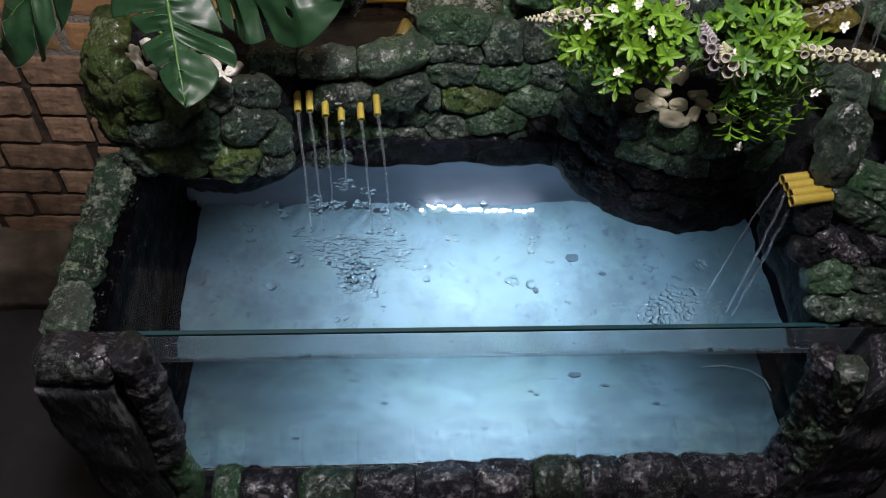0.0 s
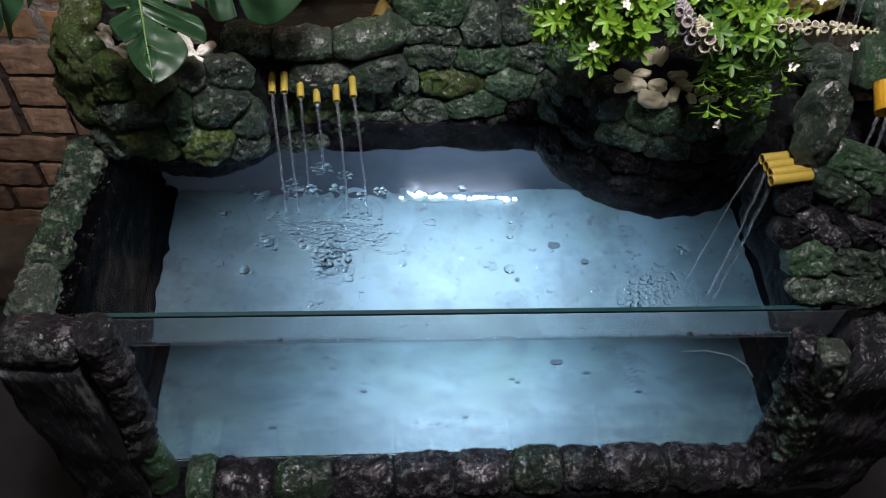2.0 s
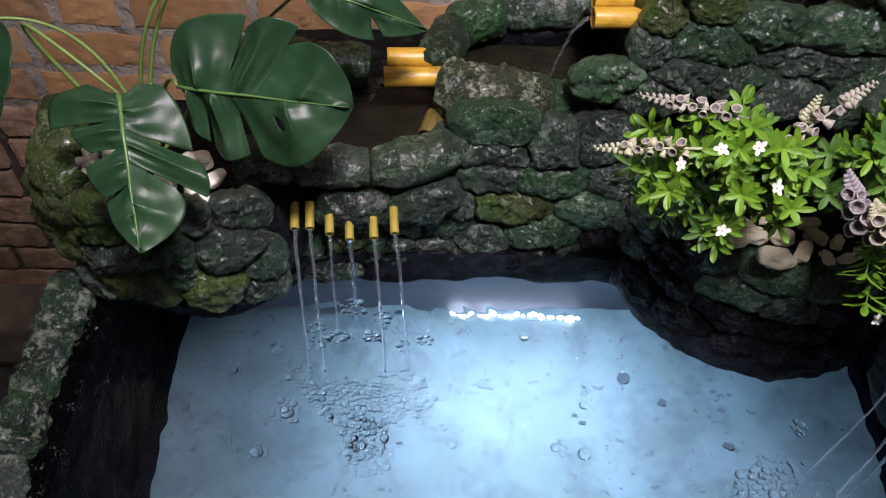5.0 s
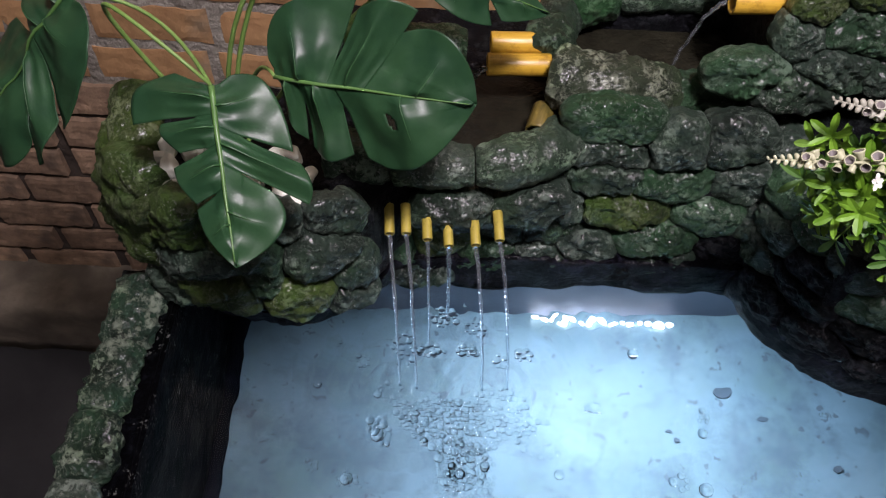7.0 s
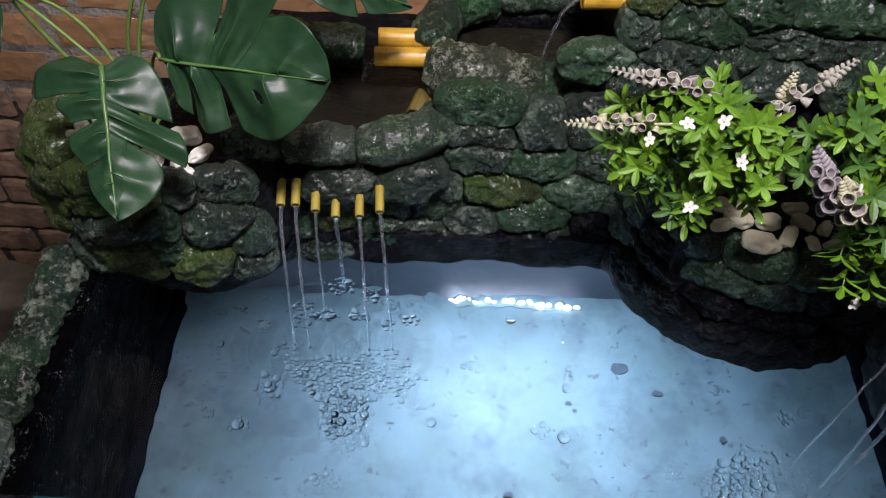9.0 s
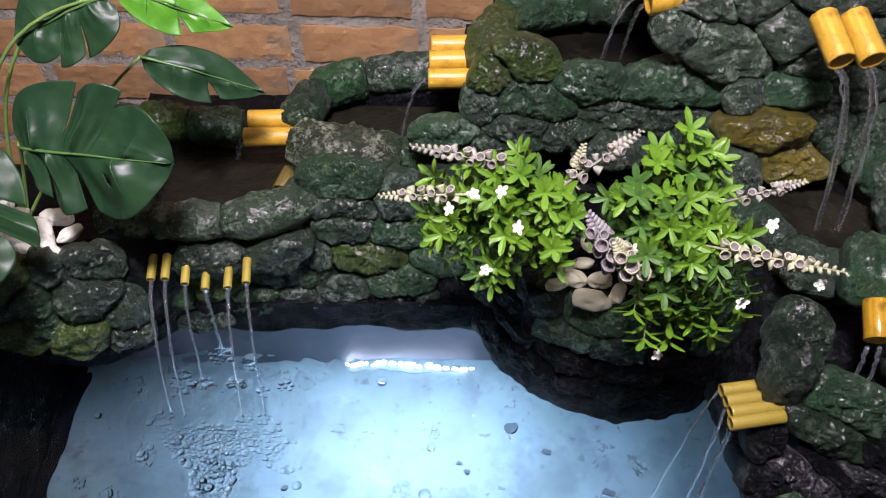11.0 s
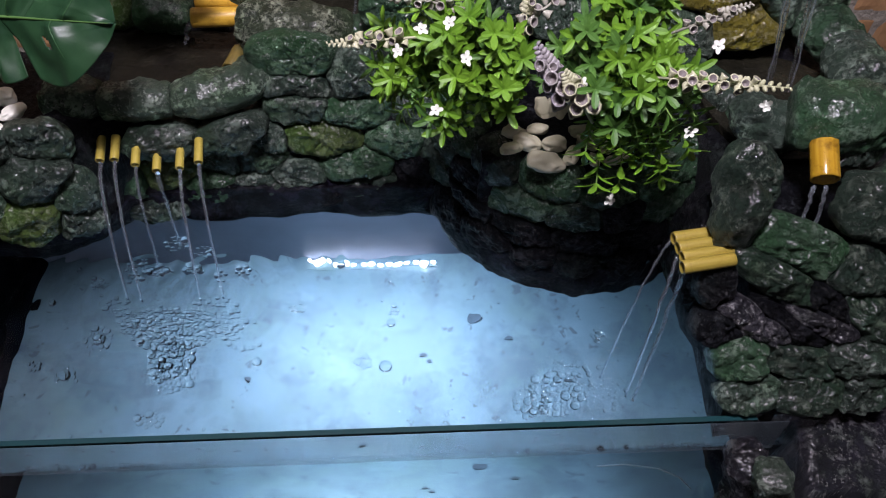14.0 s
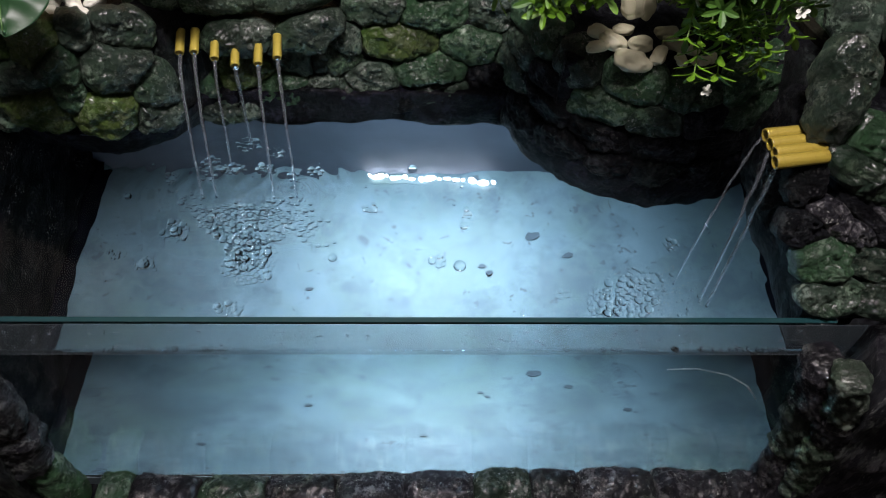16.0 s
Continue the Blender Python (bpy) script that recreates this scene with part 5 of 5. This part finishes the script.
lobed_leaf(split_plant, (-0.204, 0.380, 0.728), (-0.0917, 0.380, 0.693), (0.1, -0.8, 1), MONSTERA, LANCE, 0.25, 0.15)
lobed_leaf(split_plant, (-0.200, 0.382, 0.724), (-0.146, 0.378, 0.676), (-0.1, -0.8, 1), MONSTERA, NARROW, 0.25, 0.15)
lobed_leaf(split_plant, (-0.212, 0.362, 0.800), (-0.300, 0.345, 0.770), (-0.1, -0.9, 0.8), MONSTERA, SPREAD, 0.15, 0.1)
lobed_leaf(split_plant, (-0.475, 0.365, 0.700), (-0.600, 0.330, 0.580), (-0.35, -0.35, 1), MONSTERA, SPREAD, 0.20, 0.15)
root = (-0.365, 0.345, 0.545)
for top, bend in (((-0.347, 0.278, 0.694), (-0.504, 0.350, 0.810)), ((-0.307, 0.301, 0.684), (-0.34, 0.37, 0.66)), ((-0.216, 0.401, 0.786), (-0.34, 0.35, 0.80)), ((-0.204, 0.381, 0.728), (-0.30, 0.39, 0.64)), ((-0.212, 0.363, 0.800), (-0.36, 0.33, 0.79)), ((-0.475, 0.365, 0.699), (-0.39, 0.40, 0.69))):
    stem(split_plant, (root, bend, top), 0.0019)


# ---- flowering bush ----
def leaflet(verts, faces, at, along, up, long, wide):
    side = along.cross(up).normalized()
    n = len(verts)
    for s, w, h in ((0, 0.16, 0), (0.25, 0.68, 0.05), (0.55, 1.0, 0.04), (0.84, 0.80, 0.0), (1.0, 0.22, 0.0)):
        c = at + along * s * long + up * h * long
        verts += [c - side * w * wide + up * 0.16 * wide * w, c - up * 0.10 * wide, c + side * w * wide + up * 0.16 * wide * w]
    for k in range(4):
        b = n + 3 * k
        faces += [(b, b + 1, b + 4, b + 3), (b + 1, b + 2, b + 5, b + 4)]


bush = thing("flowering_bush", "artificial bush of lime leaflets with white and mauve flowers", "plant")
LEAVES = {"light": ([], []), "dark": ([], []), "stem": ([], [])}
rng = random.Random(21)


def sprig(base, end, lift, tone, count=11, size=0.0165, first=0.30):
    a, b = Vector(base), Vector(end)
    mid = a.lerp(b, 0.5) + Vector((0, 0, lift))
    pts = [a * (1 - s) ** 2 + mid * 2 * s * (1 - s) + b * s * s for s in (k / 12 for k in range(13))]
    v, f = tube_mesh(pts, [0.0011 - 0.0005 * k / 12 for k in range(13)], 5)
    sv, sf = LEAVES["stem"]
    n = len(sv)
    sv += v
    sf += [tuple(n + i for i in face) for face in f]
    lv, lf = LEAVES[tone]
    for k in range(count):
        s = first + (1 - first) * k / (count - 1)
        i = min(int(s * 12), 11)
        p = pts[i].lerp(pts[i + 1], s * 12 - i)
        d = (pts[i + 1] - pts[i]).normalized()
        turn = k * 1.3 + rng.uniform(0, 1)
        o = d.orthogonal().normalized()
        for m in range(2 if k < count - 1 else 5):
            ang = turn + m * (math.pi if k < count - 1 else 2 * math.pi / 5)
            out = o * math.cos(ang) + d.cross(o) * math.sin(ang)
            along = (out + d * rng.uniform(0.35, 0.75) + Vector((0, 0, 0.15))).normalized()
            up = (d - along * d.dot(along)).normalized()
            leaflet(lv, lf, p, along, up, size * rng.uniform(0.75, 1.15), size * rng.uniform(0.145, 0.190))


def tuft(centre, radii, root, count, lit_share, low=-0.35):
    done = 0
    while done < count:
        d = Vector((rng.gauss(0, 1), rng.gauss(0, 1), rng.gauss(0, 1))).normalized()
        if d.z < low or d.y > 0.65:
            continue
        k = rng.uniform(0.62, 1.16)
        end = (centre[0] + d.x * radii[0] * k, centre[1] + d.y * radii[1] * k, centre[2] + d.z * radii[2] * k)
        # Higher sprigs mostly take the lit lime; the rest carry shade in their colour.
        tone = "light" if rng.random() < lit_share * (0.55 + 0.6 * max(0, d.z)) + 0.1 else "dark"
        sprig((root[0] + rng.uniform(-0.02, 0.02), root[1] + rng.uniform(-0.02, 0.02), root[2]), end, rng.uniform(0.0, 0.03), tone)
        done += 1


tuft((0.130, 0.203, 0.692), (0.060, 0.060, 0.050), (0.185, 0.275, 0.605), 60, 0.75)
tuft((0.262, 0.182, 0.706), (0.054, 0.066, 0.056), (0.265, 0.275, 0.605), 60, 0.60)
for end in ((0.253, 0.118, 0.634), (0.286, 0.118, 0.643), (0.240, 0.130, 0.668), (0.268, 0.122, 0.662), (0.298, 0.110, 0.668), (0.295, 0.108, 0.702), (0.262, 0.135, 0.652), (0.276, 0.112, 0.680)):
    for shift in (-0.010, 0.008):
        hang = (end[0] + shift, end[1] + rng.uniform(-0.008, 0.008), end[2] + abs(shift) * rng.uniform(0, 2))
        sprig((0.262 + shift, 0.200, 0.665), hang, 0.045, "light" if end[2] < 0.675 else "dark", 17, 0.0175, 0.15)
for end in ((0.071, 0.190, 0.680), (0.086, 0.180, 0.667), (0.080, 0.186, 0.698), (0.100, 0.172, 0.684), (0.119, 0.150, 0.686)):
    sprig((0.16, 0.24, 0.65), end, 0.03, "light", 12)
for end in ((0.262, 0.200, 0.788), (0.280, 0.200, 0.768), (0.246, 0.205, 0.752)):
    sprig((0.26, 0.25, 0.64), end, 0.02, "light", 10)
for key, mat, tag in (("light", SPRIG, "lime green leaflets"), ("dark", SPRIG_SHADED, "deep green leaflets"), ("stem", STEM, "thin green stems")):
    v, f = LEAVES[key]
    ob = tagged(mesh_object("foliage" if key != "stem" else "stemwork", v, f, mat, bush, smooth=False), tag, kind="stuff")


def blossom(centre, face, r, mat, parent, name="flower"):
    c, up = Vector(centre), Vector(face).normalized()
    o = up.orthogonal().normalized()
    verts, faces = [], []
    for k in range(5):
        ang = 2 * math.pi * k / 5 + centre[0] * 70
        out = o * math.cos(ang) + up.cross(o) * math.sin(ang)
        leaflet(verts, faces, c, (out + up * 0.25).normalized(), up, r * (0.85 + 0.3 * (k % 2)), r * 0.33)
    n = len(verts)
    verts += [c + up * 0.0008 + v * r * 0.18 for v in SMALL_V]
    faces += [tuple(n + i for i in f) for f in SMALL_F]
    return mesh_object(name, verts, faces, mat, parent, smooth=False)


for at in ((0.102, 0.165, 0.757), (0.121, 0.155, 0.769), (0.132, 0.132, 0.755), (0.084, 0.178, 0.728), (0.112, 0.135, 0.706), (0.303, 0.116, 0.775), (0.294, 0.096, 0.715), (0.337, 0.088, 0.745), (0.255, 0.113, 0.626), (0.219, 0.134, 0.729)):
    blossom(at, (0.25 * math.sin(at[0] * 99), -0.7, 0.75), 0.0053, PETAL, bush)


def bell(verts, faces, at, along, r):
    """An open bell: a short tube that flares into five lobes, with a dark throat. Gives the faces of the throat."""
    o = along.orthogonal().normalized()
    q = along.cross(o)
    n = len(verts)
    for dist, wide in ((0.0, 0.22), (0.30, 0.50), (0.72, 0.62), (1.0, 0.80), (0.97, 0.60), (0.40, 0.36)):
        for k in range(10):
            t = 2 * math.pi * k / 10
            lobe = 1 + (0.05 if k % 2 else -0.03) * (dist > 0.9)
            verts.append(at + along * dist * r * 1.25 + (o * math.cos(t) + q * math.sin(t)) * wide * r * lobe)
    for j in range(5):
        for k in range(10):
            i, m = n + j * 10 + k, n + j * 10 + (k + 1) % 10
            faces.append((i, m, m + 10, i + 10))
    faces.append(tuple(n + 50 + k for k in range(10)))
    return range(len(faces) - 11, len(faces))


def flower_spike(base, tip, mat, florets, size):
    """A loose spike: open bells along its lower part, two rows of buds towards its tip."""
    a, b = Vector(base), Vector(tip)
    d = (b - a).normalized()
    o = d.orthogonal().normalized()
    verts, faces, throats = [], [], []
    count = int(florets * 0.62)
    for k in range(count):
        s = 0.70 * k / (count - 1)
        ang = k * 2.4
        out = (o * math.cos(ang) + d.cross(o) * math.sin(ang) + d * 0.45 + Vector((0, -0.25, 0.3))).normalized()
        r = 0.52 * size * (1.0 - 0.45 * s) * (0.85 + 0.3 * ((k * 7) % 5) / 4)
        throats += bell(verts, faces, a.lerp(b, s) + out * r * 0.35, out, r)
    for k in range(14):
        s = 0.58 + 0.42 * k / 13
        side = d.cross(Vector((0, -0.6, 0.8))).normalized() * (1 if k % 2 else -1)
        r = 0.21 * size * (1.25 - 0.8 * (s - 0.58) / 0.42)
        c = a.lerp(b, s) + side * r * 1.1
        n = len(verts)
        verts += [c + v * r + (side + d).normalized() * v.dot(side) * r * 0.5 for v in SMALL_V]
        faces += [tuple(n + i for i in f) for f in SMALL_F]
    v, f = tube_mesh([a - d * 0.010, a.lerp(b, 0.5), b], [0.0012, 0.001, 0.0005], 5)
    n = len(verts)
    verts += v
    faces += [tuple(n + i for i in face) for face in f]
    spike = mesh_object("flower_spike", verts, faces, mat, bush)
    spike.data.materials.append(THROAT)
    for k in throats:
        spike.data.polygons[k].material_index = 1
    return spike


for a, b, mat, n, size in (((0.130, 0.212, 0.744), (0.054, 0.216, 0.759), MAUVE, 28, 0.0105), ((0.092, 0.192, 0.730), (0.028, 0.206, 0.715), CREAM, 26, 0.0100), ((0.184, 0.216, 0.724), (0.242, 0.246, 0.751), MAUVE, 18, 0.0115), ((0.184, 0.218, 0.706), (0.192, 0.228, 0.752), CREAM, 14, 0.0105), ((0.214, 0.134, 0.708), (0.184, 0.146, 0.756), PURPLE, 30, 0.0150), ((0.226, 0.128, 0.706), (0.204, 0.132, 0.742), CREAM, 24, 0.0150), ((0.293, 0.155, 0.762), (0.332, 0.146, 0.788), MAUVE, 20, 0.0085), ((0.280, 0.128, 0.738), (0.345, 0.080, 0.767), CREAM, 36, 0.0105)):
    flower_spike(a, b, mat, n, size)

# ---- bricks of the wall, proud of the mortar, as pieces of it ----
rng = random.Random(31)


def brick_mesh(long, mat=BRICK):
    """A hand-made brick face with wavering edges, chipped corners and a worn front."""
    nx, nz = max(6, int(long / 0.009)), 6
    shift = Vector((rng.uniform(0, 50), rng.uniform(0, 50), 0))
    verts, faces = [], []
    for j in range(nz + 1):
        for i in range(nx + 1):
            p = Vector((long * i / nx, 0, 0.063 * j / nz - 0.0045))
            edge = min(i, nx - i, j, nz - j)
            p.x += 0.0016 * noise.noise(p * 60 + shift)
            p.z += 0.0050 * noise.noise(p * 45 + shift * 1.7) * (1 if j in (0, nz) else 0.4)
            p.y = -0.0026 + 0.0016 * noise.noise(p * 55 + shift) + (0.0014 if edge == 0 else 0.0) + max(0, noise.noise(p * 40 + shift * 2.1) - 0.42) * 0.012
            verts.append(p)
    for j in range(nz):
        for i in range(nx):
            q = j * (nx + 1) + i
            faces.append((q, q + 1, q + nx + 2, q + nx + 1))
    ring = list(range(nx + 1)) + [j * (nx + 1) + nx for j in range(1, nz + 1)] + [nz * (nx + 1) + i for i in range(nx - 1, -1, -1)] + [j * (nx + 1) for j in range(nz - 1, 0, -1)]
    at = len(verts)
    verts += [Vector((verts[q].x, 0.02, verts[q].z)) for q in ring]
    for k, q in enumerate(ring):
        m = (k + 1) % len(ring)
        faces.append((q, at + k, at + m, ring[m]))
    me = bpy.data.meshes.new("brick")
    me.from_pydata(verts, [], faces)
    me.materials.append(mat)
    return me


WHOLE, SHORT = [brick_mesh(0.181) for _ in range(6)], [brick_mesh(0.089) for _ in range(3)]
OLD_SHORT = [brick_mesh(0.089, BRICK_OLD)]
OLD = [brick_mesh(0.181, BRICK_OLD) for _ in range(3)]
COURSE, FIRST = 0.0815, 0.564 - 0.054 - 12 * 0.0815
for row in range(20):
    z = FIRST + row * COURSE
    x = -1.35 + (0.11 if row % 2 else 0.0) + rng.uniform(-0.02, 0.02)
    while x < 1.45:
        short = rng.random() < 0.14
        if -0.41 < z < 1.02:
            ob = new("brick", rng.choice((OLD_SHORT if short else OLD) if z < 0.12 else SHORT if short else WHOLE))
            ob.parent = wall_back
            ob.matrix_basis = pose(x, rng.uniform(-0.002, 0.0015) - (rng.uniform(0.003, 0.013) if z < 0.12 else 0), z, 0, rng.uniform(-0.6, 0.6), rng.uniform(-0.4, 0.4))
        x += (0.089 if short else 0.181) + rng.uniform(0.012, 0.026)
